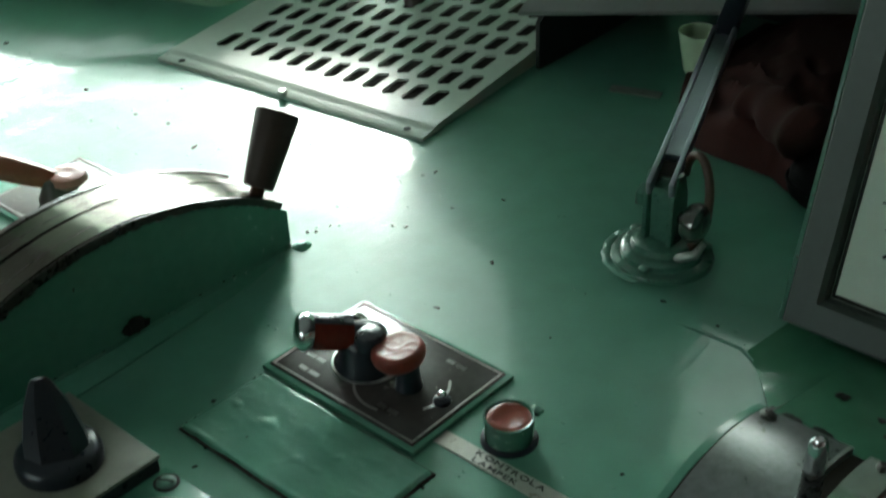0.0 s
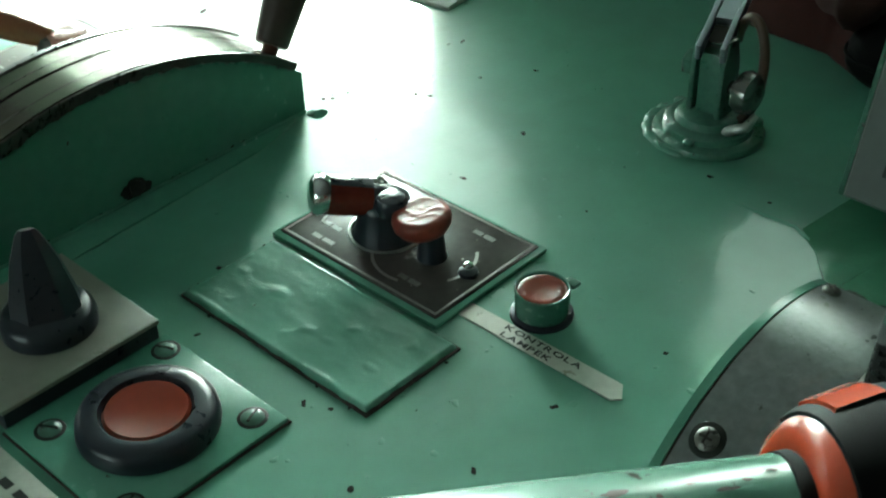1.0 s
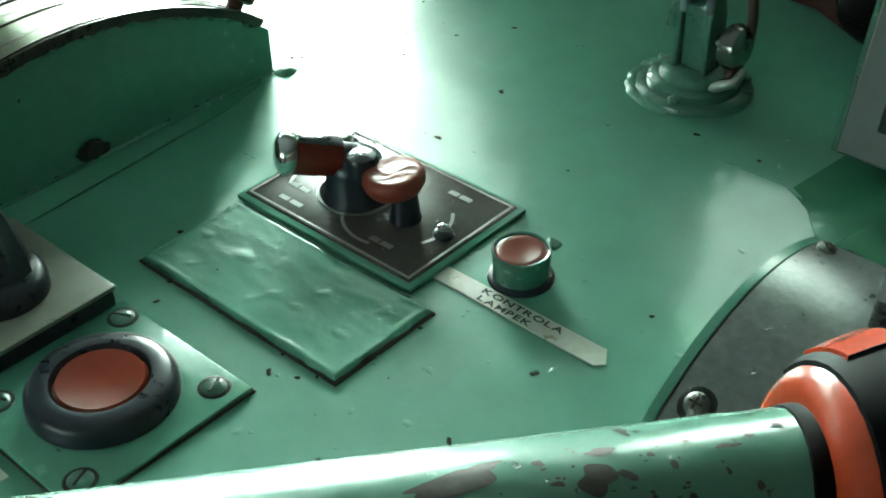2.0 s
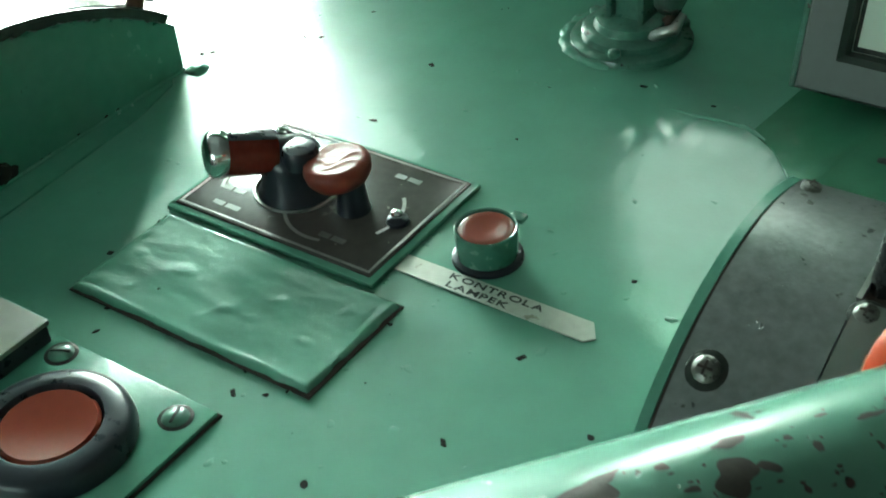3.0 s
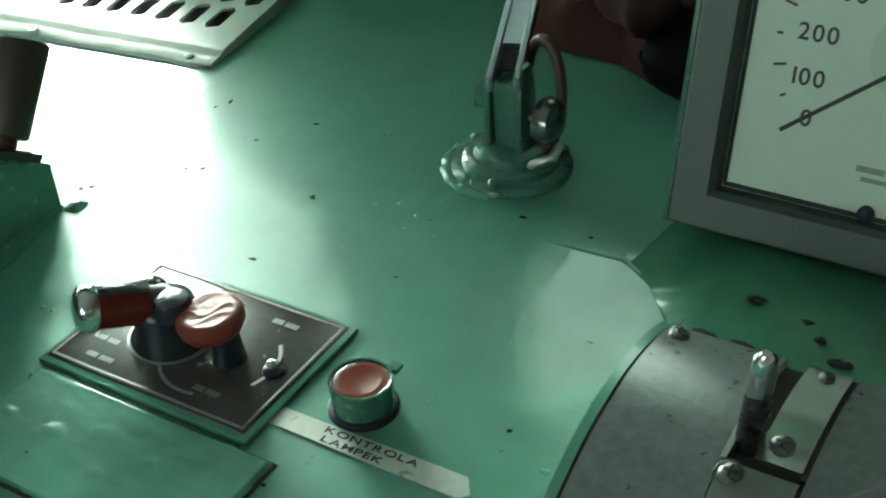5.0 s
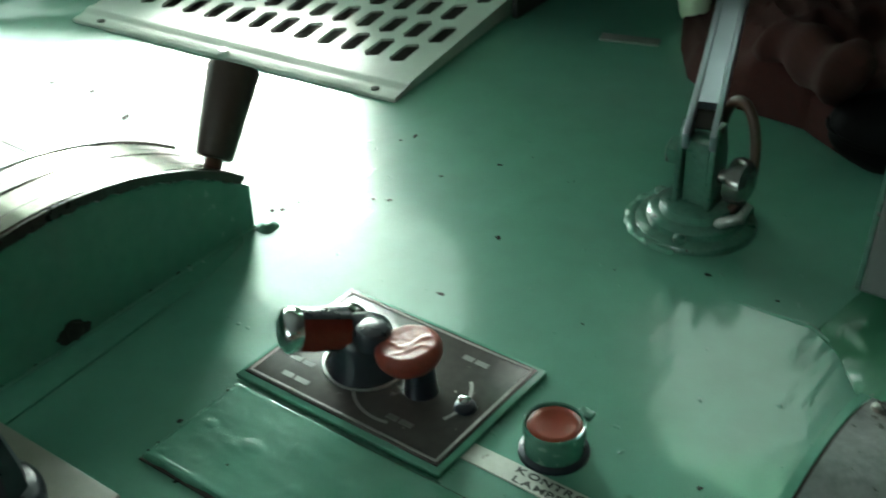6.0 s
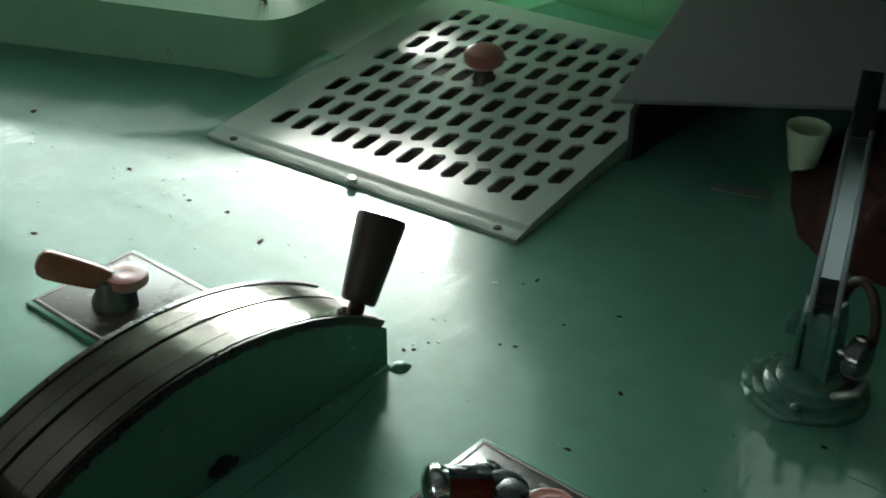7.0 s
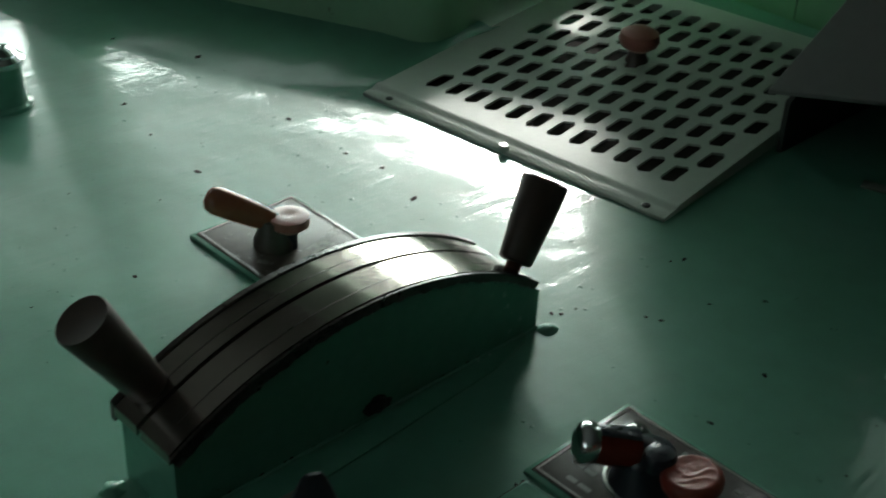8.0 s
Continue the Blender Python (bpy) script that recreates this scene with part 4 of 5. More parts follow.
part("paint_bead", bm, M_DESK, bracket, "lumpy run of gloss paint round the foot", smooth=60)
for x in (-0.0155, 0.0115):
    part("cheek", prism([(-0.014, 0.012), (0.014, 0.012), (0.012, 0.07), (0.006, 0.092), (-0.006, 0.092), (-0.012, 0.07)], 0, 0.005, 0.0012), M_BRACKET, bracket, m=pose(x, 0, 0, 90, 0, 90))
part("core", slab(-0.0095, -0.009, 0.014, 0.0105, 0.01, 0.078, 0.002), M_BRACKET, bracket)
part("nut", lathe([(0.011, 0), (0.012, 0.002), (0.012, 0.008), (0.009, 0.01), (0, 0.0105)], 6, pose(-0.0165, 0, 0.06, 0, -90, 0)), M_BRACKET, bracket, "painted hexagon nut")
part("clamp_knob", lathe([(0.006, 0), (0.006, 0.006), (0.017, 0.009), (0.0185, 0.013), (0.0175, 0.021), (0.013, 0.024), (0.004, 0.0245), (0, 0.024)], 28, pose(0.0175, 0, 0.05, 0, 90, 0)), M_DULL, bracket, "dull oily round clamp knob")
part("hook", tube([(0.02, -0.012, 0.012), (0.032, -0.016, 0.022), (0.042, -0.012, 0.026), (0.044, -0.002, 0.034)], [0.004, 0.0045, 0.0045, 0.003], 12), M_STEEL, bracket)
for k in range(3):
    part("foot_screw", lathe([(0.0048, 0.009), (0.0048, 0.0125), (0.003, 0.0138), (0, 0.014)], 12, pose(0.041 * math.cos(radians(40 + 120 * k)), 0.041 * math.sin(radians(40 + 120 * k)), 0)), M_BRACKET, bracket)
ARM = Vector((math.sin(radians(-20)) * math.cos(radians(8)), math.cos(radians(-20)) * math.cos(radians(8)), math.sin(radians(8))))
AM = Matrix.Translation((0, -0.002, 0.086)) @ Matrix((ARM.cross(Vector((0, 0, 1))).normalized(), ARM, ARM.cross(Vector((0, 0, 1))).normalized().cross(ARM))).transposed().to_4x4()
arm = part("arm", join(slab(-0.0125, -0.02, -0.006, -0.0075, 0.25, 0.008, 0.0015), slab(0.0075, -0.02, -0.006, 0.0125, 0.25, 0.008, 0.0015)), M_ALU, bracket, "pale metal channel arm", m=AM)
part("web", slab(-0.0076, 0.03, -0.004, 0.0076, 0.25, 0.0035), M_ALU, arm, "pale channel floor")
part("arm_window", slab(-0.0074, 0.004, -0.004, 0.0074, 0.028, -0.002), M_DARK, arm)
part("joint", slab(-0.011, 0.24, -0.008, 0.011, 0.36, 0.006, 0.002), M_BLACK, arm, "black joint under the housing")
cable = []
for k in range(19):
    a = radians(158 - 240 * k / 18)
    cable.append(Vector((0.019 + 0.019 * math.cos(a), 0.03 - 0.028 * k / 18, 0.06 + 0.044 * math.sin(a))))
part("cable", tube(cable, 0.0042, 12), M_CABLE, bracket, "brown cable loop")

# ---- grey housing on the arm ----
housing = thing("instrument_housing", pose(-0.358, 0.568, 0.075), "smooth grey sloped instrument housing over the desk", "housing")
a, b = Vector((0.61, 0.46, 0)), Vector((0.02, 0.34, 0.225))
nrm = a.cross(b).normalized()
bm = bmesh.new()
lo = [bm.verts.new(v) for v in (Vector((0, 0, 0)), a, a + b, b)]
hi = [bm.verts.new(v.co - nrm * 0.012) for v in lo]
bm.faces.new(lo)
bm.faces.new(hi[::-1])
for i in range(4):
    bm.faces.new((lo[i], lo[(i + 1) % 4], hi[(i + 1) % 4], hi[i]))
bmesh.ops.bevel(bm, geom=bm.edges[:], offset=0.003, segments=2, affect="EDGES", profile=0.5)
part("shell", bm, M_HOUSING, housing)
# unseen sloping slab, added to keep window light out of the recess
part("recess_shader", prism([(0.035, 0.16), (0.055, 0.186), (0.295, 0.325), (0.295, 0.3)], 0.05, 1.4, 0.003), M_BLACKPAINT, housing, "unseen black sloping slab added to shade the recess", m=Matrix(((0, 0, 1, 0), (1, 0, 0, 0), (0, 1, 0, 0), (0, 0, 0, 1))))
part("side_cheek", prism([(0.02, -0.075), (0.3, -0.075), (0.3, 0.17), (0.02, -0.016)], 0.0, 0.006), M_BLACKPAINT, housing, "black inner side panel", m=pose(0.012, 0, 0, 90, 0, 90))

# ---- perforated vent cover ----
VW, VL = 0.405, 0.475
vent = thing("vent_cover", pose(-0.731, 0.325, 0.0, 0, 0, 6.3), "pale enamelled vent cover with slotted perforations, screwed to the desk", "vent cover")
CU, RV, SL, SWD = 0.0289, 0.0485, 0.0425, 0.0162


def slotted_sheet(cols, rows, u0, v0, t):
    """A sheet with staggered long slots; row after row of cells with a hole each."""
    bm = bmesh.new()
    for r in range(rows):
        shift = (r % 2) * 0.5
        for c in range(cols):
            cu, cv = u0 + (c + shift) * CU, v0 + r * RV
            outer = [(-CU / 2, -RV / 2), (0, -RV / 2), (CU / 2, -RV / 2), (CU / 2, 0), (CU / 2, RV / 2), (0, RV / 2), (-CU / 2, RV / 2), (-CU / 2, 0)]
            h, e = SL / 2, SL / 2 - 0.006
            inner = [(-SWD / 2, -e), (-SWD * 0.18, -h), (SWD / 2, -e), (SWD / 2, 0), (SWD / 2, e), (SWD * 0.18, h), (-SWD / 2, e), (-SWD / 2, 0)]
            o = [bm.verts.new((cu + x, cv + y, t)) for x, y in outer]
            i1 = [bm.verts.new((cu + x, cv + y, t)) for x, y in inner]
            i0 = [bm.verts.new((cu + x, cv + y, t - 0.003)) for x, y in inner]
            for k in range(8):
                j = (k + 1) % 8
                bm.faces.new((o[k], o[j], i1[j], i1[k]))
                bm.faces.new((i1[k], i1[j], i0[j], i0[k]))
    return bm


U0, V0, NC, NR, VT = 0.0505, 0.077, 12, 8, 0.0085
sheet = slotted_sheet(NC, NR, U0, V0, VT)
ua, ub = U0 - CU / 2, U0 + (NC - 0.5) * CU
va_, vb_ = V0 - RV / 2, V0 + (NR - 0.5) * RV


def quad_patch(bm, x0, y0, x1, y1, z):
    vs = [bm.verts.new(p) for p in ((x0, y0, z), (x1, y0, z), (x1, y1, z), (x0, y1, z))]
    bm.faces.new(vs)


for r in range(NR):
    y0, y1 = V0 + (r - 0.5) * RV, V0 + (r + 0.5) * RV
    if r % 2:
        quad_patch(sheet, 0.004, y0, ua + CU / 2, y1, VT)
        quad_patch(sheet, ub + CU / 2, y0, VW - 0.002, y1, VT)
    else:
        quad_patch(sheet, 0.004, y0, ua, y1, VT)
        quad_patch(sheet, ub, y0, VW - 0.002, y1, VT)
quad_patch(sheet, 0.004, 0.028, VW - 0.002, va_, VT)
quad_patch(sheet, 0.004, vb_, VW - 0.002, VL, VT)
bmesh.ops.remove_doubles(sheet, verts=sheet.verts, dist=0.0002)
RISE = 0.05
for v in sheet.verts:
    v.co.z += RISE * (v.co.y - 0.028)
part("slotted_sheet", sheet, M_VENT, vent, smooth=0)
bm = bmesh.new()
prof = [(0.0, 0.0), (0.0, 0.003), (0.001, 0.0042), (0.014, 0.0046), (0.018, 0.0056), (0.0215, 0.0078), (0.025, 0.0085), (0.028, VT)]
rows = []
for i in range(61):
    x = VW * i / 60
    wave = noise.noise(Vector((x * 28, 0.4, 7.0))) + 0.6 * noise.noise(Vector((x * 85, 2.4, 7.0)))
    rows.append([bm.verts.new((x, y + (0.0011 * wave if y < 0.002 else 0.0), z + (0.0006 * wave if 0.0005 < y < 0.02 else 0.0))) for y, z in prof])
for a, b in zip(rows, rows[1:]):
    for k in range(len(prof) - 1):
        bm.faces.new((a[k], b[k], b[k + 1], a[k + 1]))
part("front_lip", bm, M_VENT, vent, smooth=60)
for x0, x1 in ((0.002, 0.004), (VW - 0.002, VW)):
    bm = bmesh.new()
    rim = [(0.001, 0.0), (VL, 0.0), (VL, VT + RISE * (VL - 0.028)), (0.028, VT), (0.02, 0.0058), (0.001, 0.004)]
    va, vb = [[bm.verts.new((x, y, z)) for y, z in rim] for x in (x0, x1)]
    bm.faces.new(va)
    bm.faces.new(vb[::-1])
    for k in range(6):
        bm.faces.new((va[k], vb[k], vb[(k + 1) % 6], va[(k + 1) % 6]))
    part("side_wall", bm, M_VENT, vent, smooth=0)
part("back_wall", slab(0.004, VL - 0.002, 0, VW - 0.002, VL, VT + RISE * (VL - 0.03)), M_VENT, vent)
# dark sheet paints the shade seen through the vent slots
part("duct_shade", slab(0.006, 0.04, 0.0004, VW - 0.004, VL - 0.004, 0.002), M_DARK, vent, "dark sheet that paints the shade inside the duct")
for u, v, r, h, mt in ((0.033, 0.0085, 0.0045, 0.0012, M_GRIME), (0.203, 0.002, 0.006, 0.006, M_STEEL), (0.378, 0.0085, 0.0045, 0.0012, M_GRIME)):
    part("screw", lathe([(r, 0.0044), (r, 0.0046 + h * 0.6), (r * 0.65, 0.0046 + h), (0, 0.0047 + h)], 14, pose(u, v, 0)), mt, vent)
part("stem", lathe([(0.016, 0.016), (0.013, 0.024), (0.0105, 0.03), (0.012, 0.038)], 20, pose(0.192, 0.275, 0)), M_GRIP, vent, "dark stem")
part("knob", lathe([(0, 0.034), (0.014, 0.0355), (0.0225, 0.0415), (0.0245, 0.049), (0.0228, 0.0565), (0.015, 0.0612), (0.006, 0.063), (0, 0.063)], 28, pose(0.192, 0.275, 0)), M_PINK, vent, "red knob")

# ---- worn rail ----
rail = thing("hand_rail", pose(0, 0, 0), "worn green painted round rail with chipped paint", "rail")
RD = Vector((-0.5029, -0.849, 0.1623)).normalized()
RE = Vector((0.3705, -0.222, 0.2441))
pts = [RE, RE + RD * 0.3, RE + RD * 0.7, RE + RD * 0.95, RE + RD * 1.05 + Vector((0, 0, -0.06)), RE + RD * 1.08 + Vector((0, 0, -0.2)), Vector((RE.x + RD.x * 1.08, RE.y + RD.y * 1.08, -0.86))]
part("bar", tube(pts, 0.032, 28), M_WORN, rail, "green paint worn through to grey metal")

RU = -RD
side = RU.cross(Vector((0, 0, 1))).normalized()
upv = side.cross(RU).normalized()


def bare_patch(d, deg, length, width, seed, slant=0.0):
    """An irregular bare spot lying on the bar: d metres from its end, deg round it from the side."""
    rnd = random.Random(seed)
    bm = bmesh.new()
    n = 40 if length > 0.004 else 14
    amp = [(rnd.uniform(-1, 1) * 0.32 / (k * 0.7 + 0.6), rnd.uniform(0, 6.28)) for k in range(7)]
    pts = []
    for k in range(n):
        t = 2 * math.pi * k / n
        q = 1 + sum(a * math.sin((m + 1) * t + ph) for m, (a, ph) in enumerate(amp))
        pts.append((math.cos(t) * length * q, math.sin(t) * width * q))
    def spot(u, w):
        ang = radians(deg) + (w + slant * u) / 0.032
        return RE + RD * (d + u) + (math.cos(ang) * side + math.sin(ang) * upv) * 0.03222
    rings = [[bm.verts.new(spot(u * f, w * f)) for u, w in pts] for f in (1.0, 0.75, 0.5, 0.25)]
    for a, b in zip(rings, rings[1:]):
        for k in range(n):
            bm.faces.new((a[k], a[(k + 1) % n], b[(k + 1) % n], b[k]))
    bm.faces.new(rings[-1])
    part("bare_patch", bm, M_BARE, rail, "bare brown metal where paint has chipped")


for k, (d, deg, ln, wd, sl) in enumerate(((0.1115, 89, 0.0125, 0.0034, -0.2), (0.0975, 97, 0.0075, 0.0016, -0.25), (0.068, 80.5, 0.0052, 0.0042, 0), (0.0613, 81, 0.0022, 0.0016, 0.3), (0.0657, 98, 0.0042, 0.0016, 0),
                                          (0.0291, 91.7, 0.0036, 0.001, 0), (0.0827, 95.4, 0.0015, 0.0013, 0), (0.0808, 82, 0.0017, 0.001, 0), (0.0901, 71.3, 0.0016, 0.0015, 0), (0.0471, 84.4, 0.001, 0.0018, 0),
                                          (0.021, 97, 0.0014, 0.0009, 0), (0.0461, 67.4, 0.001, 0.0013, 0), (0.0262, 68, 0.0011, 0.0014, 0), (0.04, 99, 0.0016, 0.0006, 0), (0.0105, 103, 0.0022, 0.0008, 0),
                                          (0.1303, 105.9, 0.001, 0.0006, 0), (0.1948, 110.7, 0.0055, 0.0018, 0), (0.052, 92, 0.0012, 0.0008, 0), (0.056, 69, 0.0008, 0.001, 0), (0.0765, 71, 0.0009, 0.0009, 0), (0.033, 77, 0.0008, 0.001, 0))):
    bare_patch(d, deg, ln, wd, 20 + k, sl)
speck_rng = random.Random(9)
for k in range(46):
    bare_patch(speck_rng.gauss(0.06, 0.03), speck_rng.uniform(45, 104), speck_rng.uniform(0.0003, 0.0009), speck_rng.uniform(0.0002, 0.0006), 60 + k)


def tilted_tube(stations, a0, a1, n=40):
    """A sleeve on the rail's line, its ends cut askew; stations of (way along, radius)."""
    bm = bmesh.new()
    rows = []
    for d, r in stations:
        row = []
        for k in range(n + 1):
            a = a0 + (a1 - a0) * k / n
            skew = 0.009 * math.sin(radians(a - 85))
            row.append(bm.verts.new(RE + RU * (d + skew * max(0.0, 1 - d / 0.06)) + r * (math.cos(radians(a)) * side + math.sin(radians(a)) * upv)))
        rows.append(row)
    for a, b in zip(rows, rows[1:]):
        for k in range(n):
            bm.faces.new((a[k], a[k + 1], b[k + 1], b[k]))
    bmesh.ops.remove_doubles(bm, verts=bm.verts, dist=1e-6)
    return bm


grip = part("grip", tilted_tube([(-0.001, 0.031), (-0.0005, 0.035), (0.001, 0.0388), (0.004, 0.0422), (0.012, 0.046), (0.03, 0.0495), (0.08, 0.051), (0.15, 0.049), (0.165, 0.033), (0.17, 0.002)], 0, 360), M_REDTAPE, rail, "glossy red grip")
part("collar", tilted_tube([(-0.007, 0.0315), (-0.0065, 0.0326), (-0.0012, 0.0328), (0.0005, 0.0315)], 0, 360), M_RUBBER, rail, "black collar")
part("inlay", tilted_tube([(0.0055, 0.0425), (0.006, 0.0445), (0.012, 0.0472), (0.03, 0.0507), (0.08, 0.0522), (0.14, 0.0502), (0.146, 0.048)], 152, -165, 34), M_RUBBER, grip, "black rubber inlay")
part("tape_strip", tilted_tube([(0.0105, 0.0455), (0.011, 0.0478), (0.02, 0.0498), (0.031, 0.052), (0.0315, 0.05)], 111, 142, 16), M_REDTAPE, grip, "strip of red tape over the grip")

# ---- things in the dark recess ----
# unseen block, added to darken the recess and the desk's reflection
cabinet = thing("unseen_light_block", pose(0, 0, 0), "unseen black block added at the back of the desk to stop light", "cabinet")
part("body", slab(-0.3, 0.87, 0.0, 1.08, 0.932, 0.385, 0.004), M_BLACKPAINT, cabinet)
part("top_ledge", slab(-0.305, 0.866, 0.386, 1.085, 0.932, 0.395, 0.003), M_BLACKPAINT, cabinet)
bundle = thing("cloth_bundle", pose(0, 0, 0), "dark red crumpled jacket lying on the desk under the housing", "cloth")
FRONT = [(-0.2, 0.69), (-0.165, 0.615), (-0.13, 0.56), (-0.09, 0.535), (0.0, 0.527), (0.05, 0.5), (0.12, 0.49), (0.2, 0.48)]


def front_of(x):
    for (xa, ya), (xb, yb) in zip(FRONT, FRONT[1:]):
        if x <= xb:
            return ya + (yb - ya) * (x - xa) / (xb - xa)
    return FRONT[-1][1]


bm = bmesh.new()
NX, NY = 90, 60
grid = []
for i in range(NX + 1):
    row = []
    for j in range(NY + 1):
        x, v = -0.2 + 0.4 * i / NX, j / NY
        y0 = front_of(x)
        y = y0 + (0.85 - y0) * v
        edge = min(1.0, v / 0.12, (x + 0.2) / 0.03, (0.2 - x) / 0.03)
        edge = math.sqrt(max(0.0, 1 - (1 - edge) ** 2))
        lie = x * 0.75 + y * 0.65
        p = Vector((lie * 26, (y - x) * 7, 0.3))
        ridge = 1 - abs(noise.noise(p)) * 2.2
        h = edge * max(0.15, min(1.0, (x + 0.19) / 0.13)) * (0.05 + 0.03 * noise.noise(p * 0.35 + Vector((3, 0, 0))) + 0.024 * max(0.0, ridge) ** 2 + 0.006 * noise.noise(p * 2.5) + 0.004 * abs(noise.noise(p * 5)))
        roof = 0.055 + 0.6 * max(0.0, y - (0.569 + (x + 0.357) * 0.753))
        row.append(bm.verts.new((x + 0.01 * noise.noise(p * 0.5), y + 0.008 * noise.noise(p * 0.7), max(0.0008, min(h, roof)))))
    grid.append(row)
for i in range(NX):
    for j in range(NY):
        bm.faces.new((grid[i][j], grid[i + 1][j], grid[i + 1][j + 1], grid[i][j + 1]))
part("cloth", bm, M_CLOTH, bundle, smooth=70)
bm = bmesh.new()
rows = []
for i in range(25):
    u = i / 24
    mid = Vector((-0.06 + 0.12 * u, 0.56 - 0.05 * u + 0.01 * math.sin(u * 5), 0.05 + 0.03 * u + 0.006 * math.sin(u * 7)))
    girth = (0.02 + 0.008 * u + 0.003 * math.sin(u * 17)) * min(1.0, 0.4 + 4 * u, 0.4 + 4 * (1 - u))
    rows.append([bm.verts.new(mid + girth * Vector((0.35 * math.cos(a * 0.4488), math.cos(a * 0.4488), math.sin(a * 0.4488)))) for a in range(14)])
for a, b in zip(rows, rows[1:]):
    for i in range(14):
        bm.faces.new((a[i], a[(i + 1) % 14], b[(i + 1) % 14], b[i]))
bm.faces.new(rows[0])
bm.faces.new(rows[-1])
part("sleeve", bm, M_CLOTH, bundle, "sleeve with deep folds", smooth=60)
bag = thing("pouch", pose(0.085, 0.512, 0, 0, 0, 14), "small black soft pouch lying against the red jacket", "pouch")
bm = bmesh.new()
bmesh.ops.create_icosphere(bm, subdivisions=4, radius=1)
for v in bm.verts:
    k = 1 + 0.07 * noise.noise(v.co * 2.2) + 0.03 * noise.noise(v.co * 6)
    v.co = Vector((v.co.x * 0.052 * k, v.co.y * 0.04 * k, max(0.0, 0.03 + v.co.z * 0.034 * k)))
part("body", bm, M_RUBBER, bag, smooth=70)
part("seam", tube([Vector((0.053 * math.cos(a), 0.041 * math.sin(a), 0.031)) for a in [0.2617 * k for k in range(25)]], 0.0018, 8), M_RUBBER, bag, "stitched edge")
cup = thing("cup", pose(-0.19, 0.692, 0), "pale green translucent cup standing on the desk", "cup")
part("body", lathe([(0.013, 0), (0.015, 0.004), (0.0235, 0.052), (0.0225, 0.0525), (0.014, 0.006), (0, 0.005)], 28), M_CUP, cup)
ruler = thing("folded_paper", pose(-0.215, 0.605, 0, 0, 0, 18), "grey folded strip of paper on the desk", "paper")
part("sheet", slab(-0.03, -0.008, 0, 0.03, 0.008, 0.0025, 0.001), M_LOWPLATE, ruler)

# ---- chrome-topped button at the far end ----
signal = thing("push_button", pose(-0.955, 0.0, 0), "chrome-rimmed green push button on the desk", "button", "push buttons on the desk")
part("body", lathe([(0.03, 0), (0.03, 0.004), (0.024, 0.006), (0.022, 0.05), (0, 0.05)], 32), M_GREEN, signal)
part("rim", lathe([(0.0225, 0.048), (0.026, 0.05), (0.026, 0.056), (0.02, 0.06), (0.018, 0.056)], 32, cap=False), M_CHROME, signal, "chrome rim")
part("cap", lathe([(0.0185, 0.052), (0.018, 0.062), (0.01, 0.068), (0, 0.069)], 28), M_CHROME, signal, "domed chrome cap")

# ---- pale label by the rotary switch ----
strip = thing("label_plate", pose(-0.105, -0.285, 0, 0, 0, 0), "small pale label plate with unreadable black print", "label")
part("plate", slab(-0.05, -0.018, 0, 0.05, 0.018, 0.0015, 0.0005), M_TAPE, strip)
for k in range(5):
    part("print_bar", slab(-0.04 + 0.016 * k, 0.0, 0.0014, -0.03 + 0.016 * k, 0.006, 0.0019), M_INK, strip)

# ---- weld bead and paint flecks on the desk ----
bead = thing("weld_bead", pose(0, 0, 0), "painted weld bead across the desk", "weld", kind="structure")
part("seam", tube([(0.05, 0.263, -0.0016), (0.08, 0.264, -0.0006), (0.125, 0.266, -0.0006), (0.15, 0.252, -0.0008), (0.178, 0.222, -0.0012)], [0.0008, 0.0018, 0.0024, 0.0022, 0.001], 10), M_DESK, bead)
CHIPS = [(-0.117, -0.116), (0.007, -0.106), (-0.01, -0.114), (0.113, -0.01), (0.176, -0.044), (-0.111, 0.151), (-0.284, 0.188), (-0.224, 0.232), (0.037, 0.283), (0.093, 0.281), (0.112, -0.086),
         (-0.279, 0.316), (-0.182, 0.329), (-0.119, 0.236), (-0.212, 0.286), (-0.166, -0.057), (0.136, 0.08), (-0.01, 0.106), (-1.043, 0.188), (-0.934, 0.238), (-0.796, 0.083), (-0.634, 0.218), (-0.586, 0.227), (-0.518, 0.209),
         (-0.541, 0.115), (-0.236, 0.226), (-0.287, 0.172), (0.067, -0.146), (-0.025, -0.19), (-0.877, 0.101), (-0.697, 0.075), (-0.735, 0.221), (-0.293, 0.166), (-0.273, 0.329), (-0.571, -0.078), (-0.868, 0.44), (-0.31, 0.152)]
LUMPS = [(0.063, -0.049), (0.052, -0.105), (0.084, -0.091), (0.046, 0.288), (0.109, 0.285), (0.014, -0.16), (0.005, 0.055), (0.12, 0.0), (-0.3, 0.3), (0.17, 0.06)]


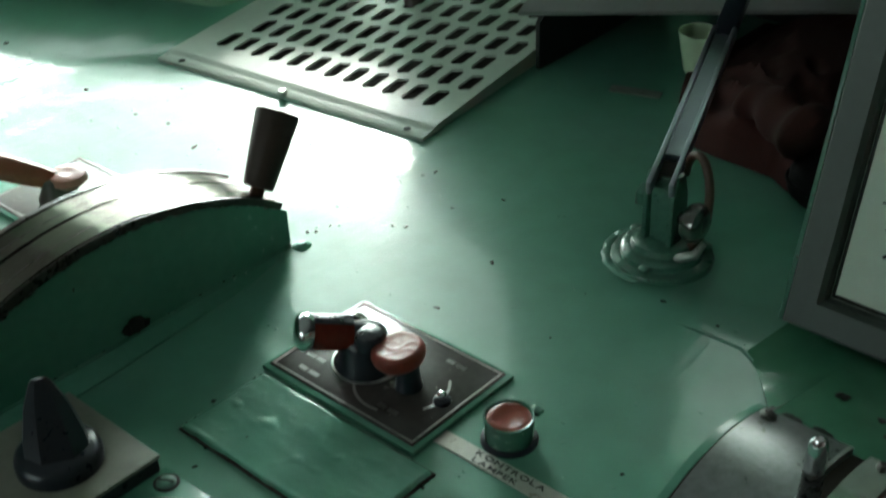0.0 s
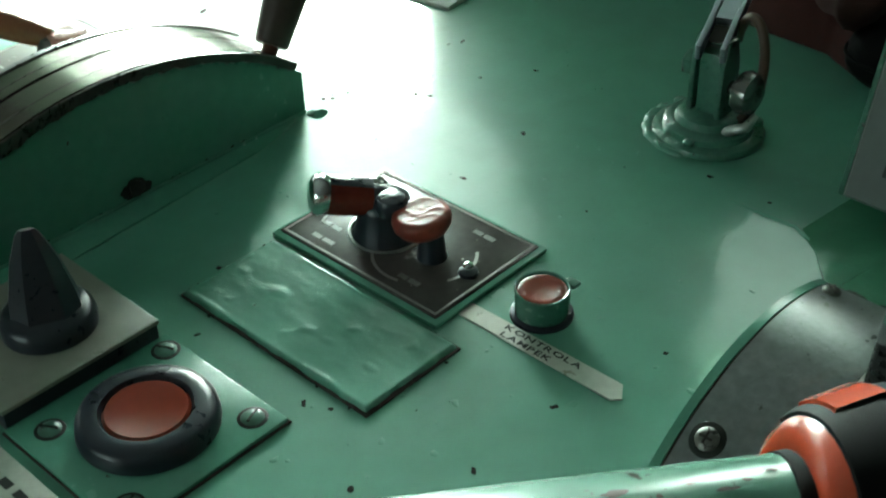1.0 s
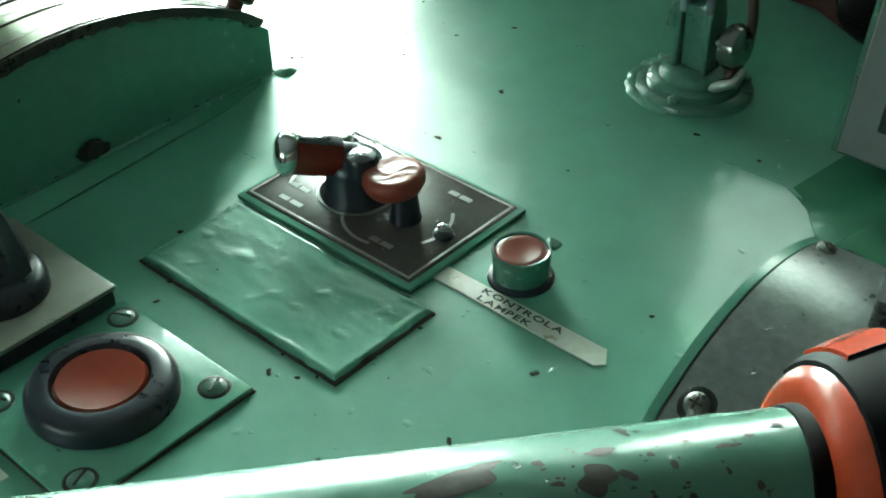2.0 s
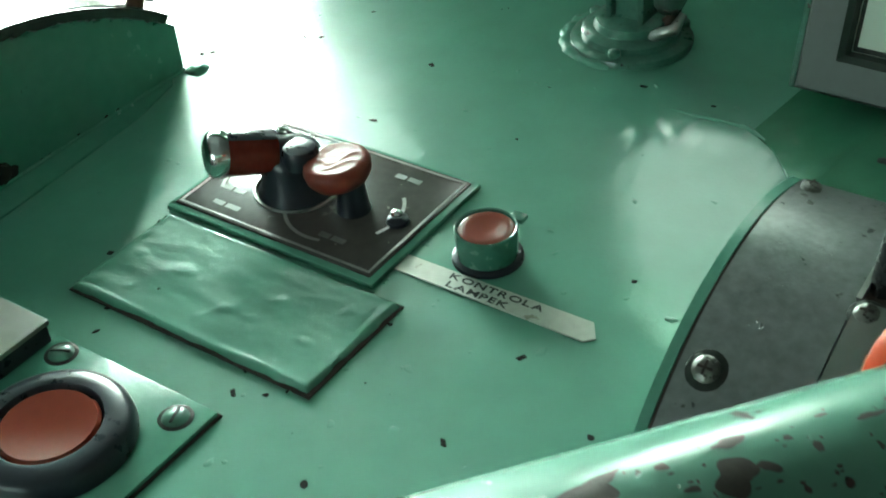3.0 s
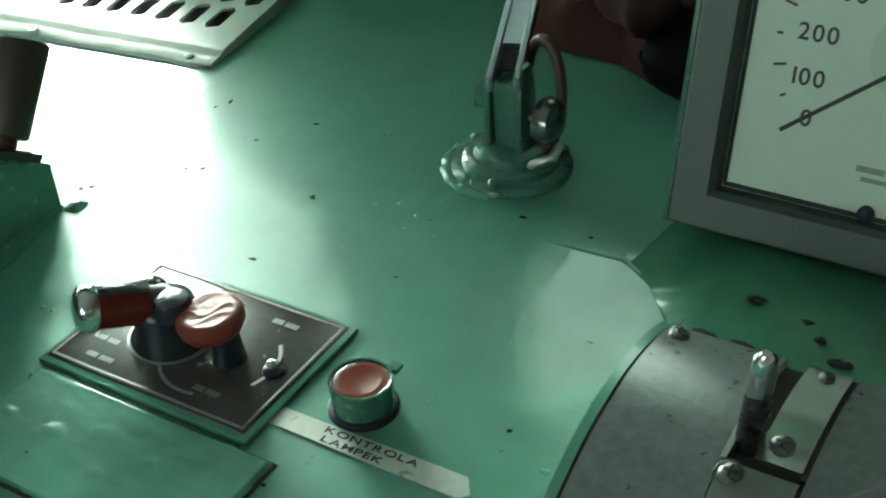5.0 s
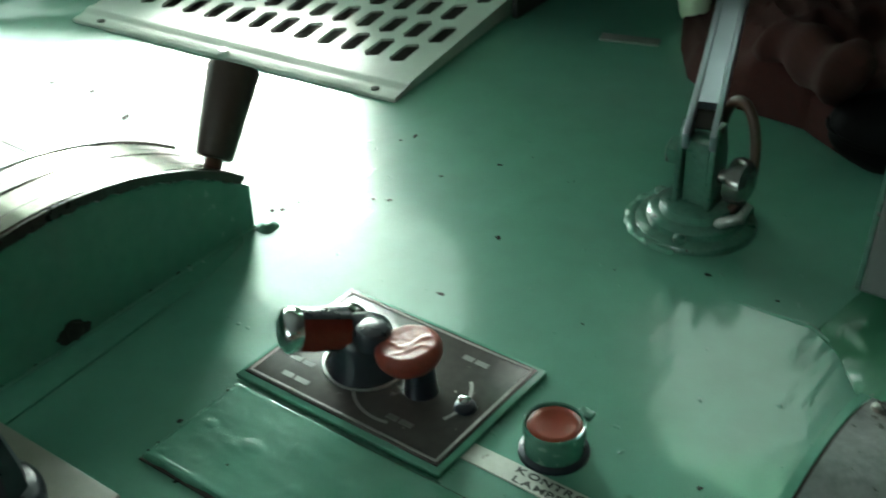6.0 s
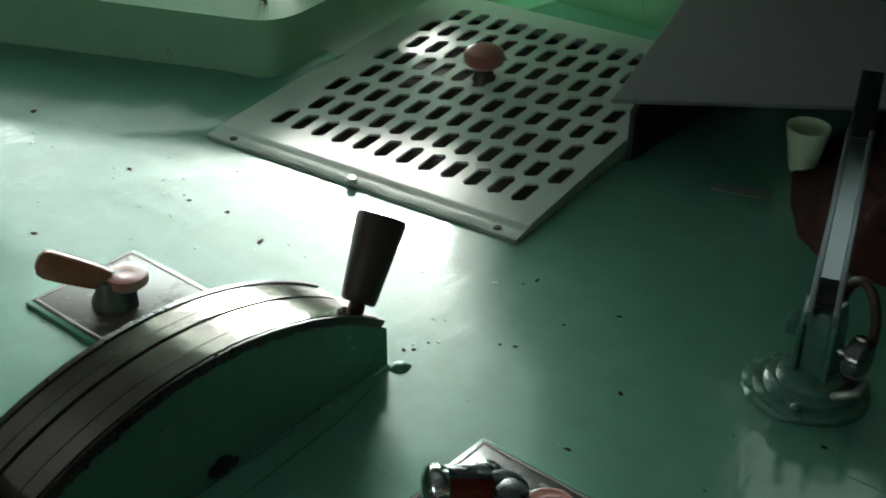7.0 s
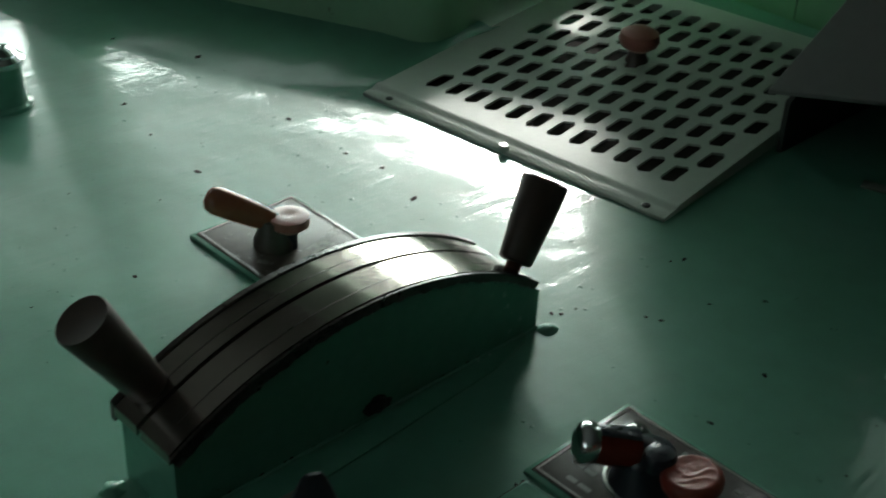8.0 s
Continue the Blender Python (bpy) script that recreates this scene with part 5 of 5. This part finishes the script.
def fleck(bm, x, y, z, r, flat, rng):
    n = 12
    turn, wide = rng.uniform(0, 6.28), rng.uniform(1.1, 1.9)
    amp = [(rng.uniform(-0.2, 0.2), rng.uniform(0, 6.28)) for k in range(3)]
    rings = []
    for f, h in ((1.0, 0.0), (0.8, 0.55), (0.45, 0.92)):
        ring = []
        for k in range(n):
            t = 2 * math.pi * k / n
            q = r * f * (1 + sum(a * math.sin((m + 2) * t + ph) for m, (a, ph) in enumerate(amp)))
            u, w = q * math.cos(t) * wide, q * math.sin(t)
            ring.append(bm.verts.new((x + u * math.cos(turn) - w * math.sin(turn), y + u * math.sin(turn) + w * math.cos(turn), z + flat * h)))
        rings.append(ring)
    for a, b in zip(rings, rings[1:]):
        for k in range(n):
            bm.faces.new((a[k], a[(k + 1) % n], b[(k + 1) % n], b[k]))
    bm.faces.new(rings[-1])


rng = random.Random(7)
bm = bmesh.new()
for x, y in CHIPS:
    fleck(bm, x, y, desk_height(x, y) + 0.0003, rng.uniform(0.0012, 0.0022) * (1.5 if x < -0.5 else 1.0), 0.0003, rng)
for k in range(40):
    x, y = rng.uniform(-0.9, 0.2), rng.uniform(-0.2, 0.4)
    fleck(bm, x, y, desk_height(x, y) + 0.0003, rng.uniform(0.0004, 0.001), 0.0002, rng)
for k in range(44):
    u = rng.random()
    ex, ey = rng.choice(((-0.159 + 0.188 * u, -0.0965), (0.0295, -0.096 + 0.088 * u), (-0.279, -0.22 + 0.36 * u), (-0.16, -0.095 + 0.09 * u), (0.2 + 0.2 * u, 0.175), (0.185, 0.2 - 0.1 * u)))
    fleck(bm, ex + rng.uniform(-0.003, 0.003), ey + rng.uniform(-0.003, 0.003), 0.0004, rng.uniform(0.0005, 0.0015), 0.0003, rng)
chips = tagged(new("paint_chips", mesh_of(bm, "paint_chips", M_CHIP, 60)), "dark chips in the green paint of the desk", "paint chips", kind="stuff")
bm = bmesh.new()
for x, y in LUMPS:
    fleck(bm, x, y, desk_height(x, y), rng.uniform(0.0018, 0.0028), 0.0005, rng)
for k in range(260):
    x, y = rng.uniform(-0.9, 0.2), rng.uniform(-0.2, 0.4)
    fleck(bm, x, y, desk_height(x, y), rng.uniform(0.0005, 0.0016), rng.uniform(0.0002, 0.0007), rng)
for k in range(90):
    u = rng.random()
    ex, ey = rng.choice(((-0.159 + 0.188 * u, -0.096), (0.029, -0.096 + 0.088 * u), (-0.168 + 0.172 * u, -0.006), (0.006, 0.116 * u), (-0.281, -0.22 + 0.36 * u), (-0.159, -0.095 + 0.09 * u)))
    fleck(bm, ex + rng.uniform(-0.002, 0.002), ey + rng.uniform(-0.002, 0.002), 0.0, rng.uniform(0.0006, 0.0016), rng.uniform(0.0003, 0.0008), rng)
lumps = tagged(new("paint_lumps", mesh_of(bm, "paint_lumps", M_DESK, 60)), "lumps and drips in the green paint of the desk", "paint lumps", kind="stuff")

# dark oily stains where the plinth meets the drum
bm = bmesh.new()
for x, y, r in ((0.195, 0.172, 0.006), (0.203, 0.169, 0.004), (0.216, 0.178, 0.0055), (0.21, 0.168, 0.007), (0.226, 0.166, 0.007), (0.241, 0.178, 0.006), (0.232, 0.23, 0.004), (0.296, 0.192, 0.005), (0.266, 0.222, 0.003),
                (0.277, 0.207, 0.0035), (0.186, 0.208, 0.003), (0.18, 0.19, 0.004), (0.258, 0.166, 0.005), (0.3, 0.168, 0.006)):
    for k in range(5):
        px, py = x + rng.uniform(-r, r), y + rng.uniform(-r, r) * 0.5
        hit = plinth_tree.ray_cast(Vector((px, py, 0.2)), Vector((0, 0, -1)))[0]
        if hit:
            ring = []
            for q in range(9):
                c = Vector((px + r * 0.95 * rng.uniform(0.6, 1.15) * math.cos(q * 0.698), py + r * 0.85 * rng.uniform(0.6, 1.15) * math.sin(q * 0.698), 0.2))
                low = plinth_tree.ray_cast(c, Vector((0, 0, -1)))[0]
                ring.append(bm.verts.new(Vector((c.x, c.y, (low.z if low else hit.z) + 0.0008))))
            top = bm.verts.new(hit + Vector((0, 0, 0.0013)))
            for q in range(9):
                bm.faces.new((ring[q], ring[(q + 1) % 9], top))
tagged(new("oil_stains", mesh_of(bm, "oil_stains", M_GRIME, 0)), "dark oily stains on the green plinth by the drum", "stains", kind="stuff")
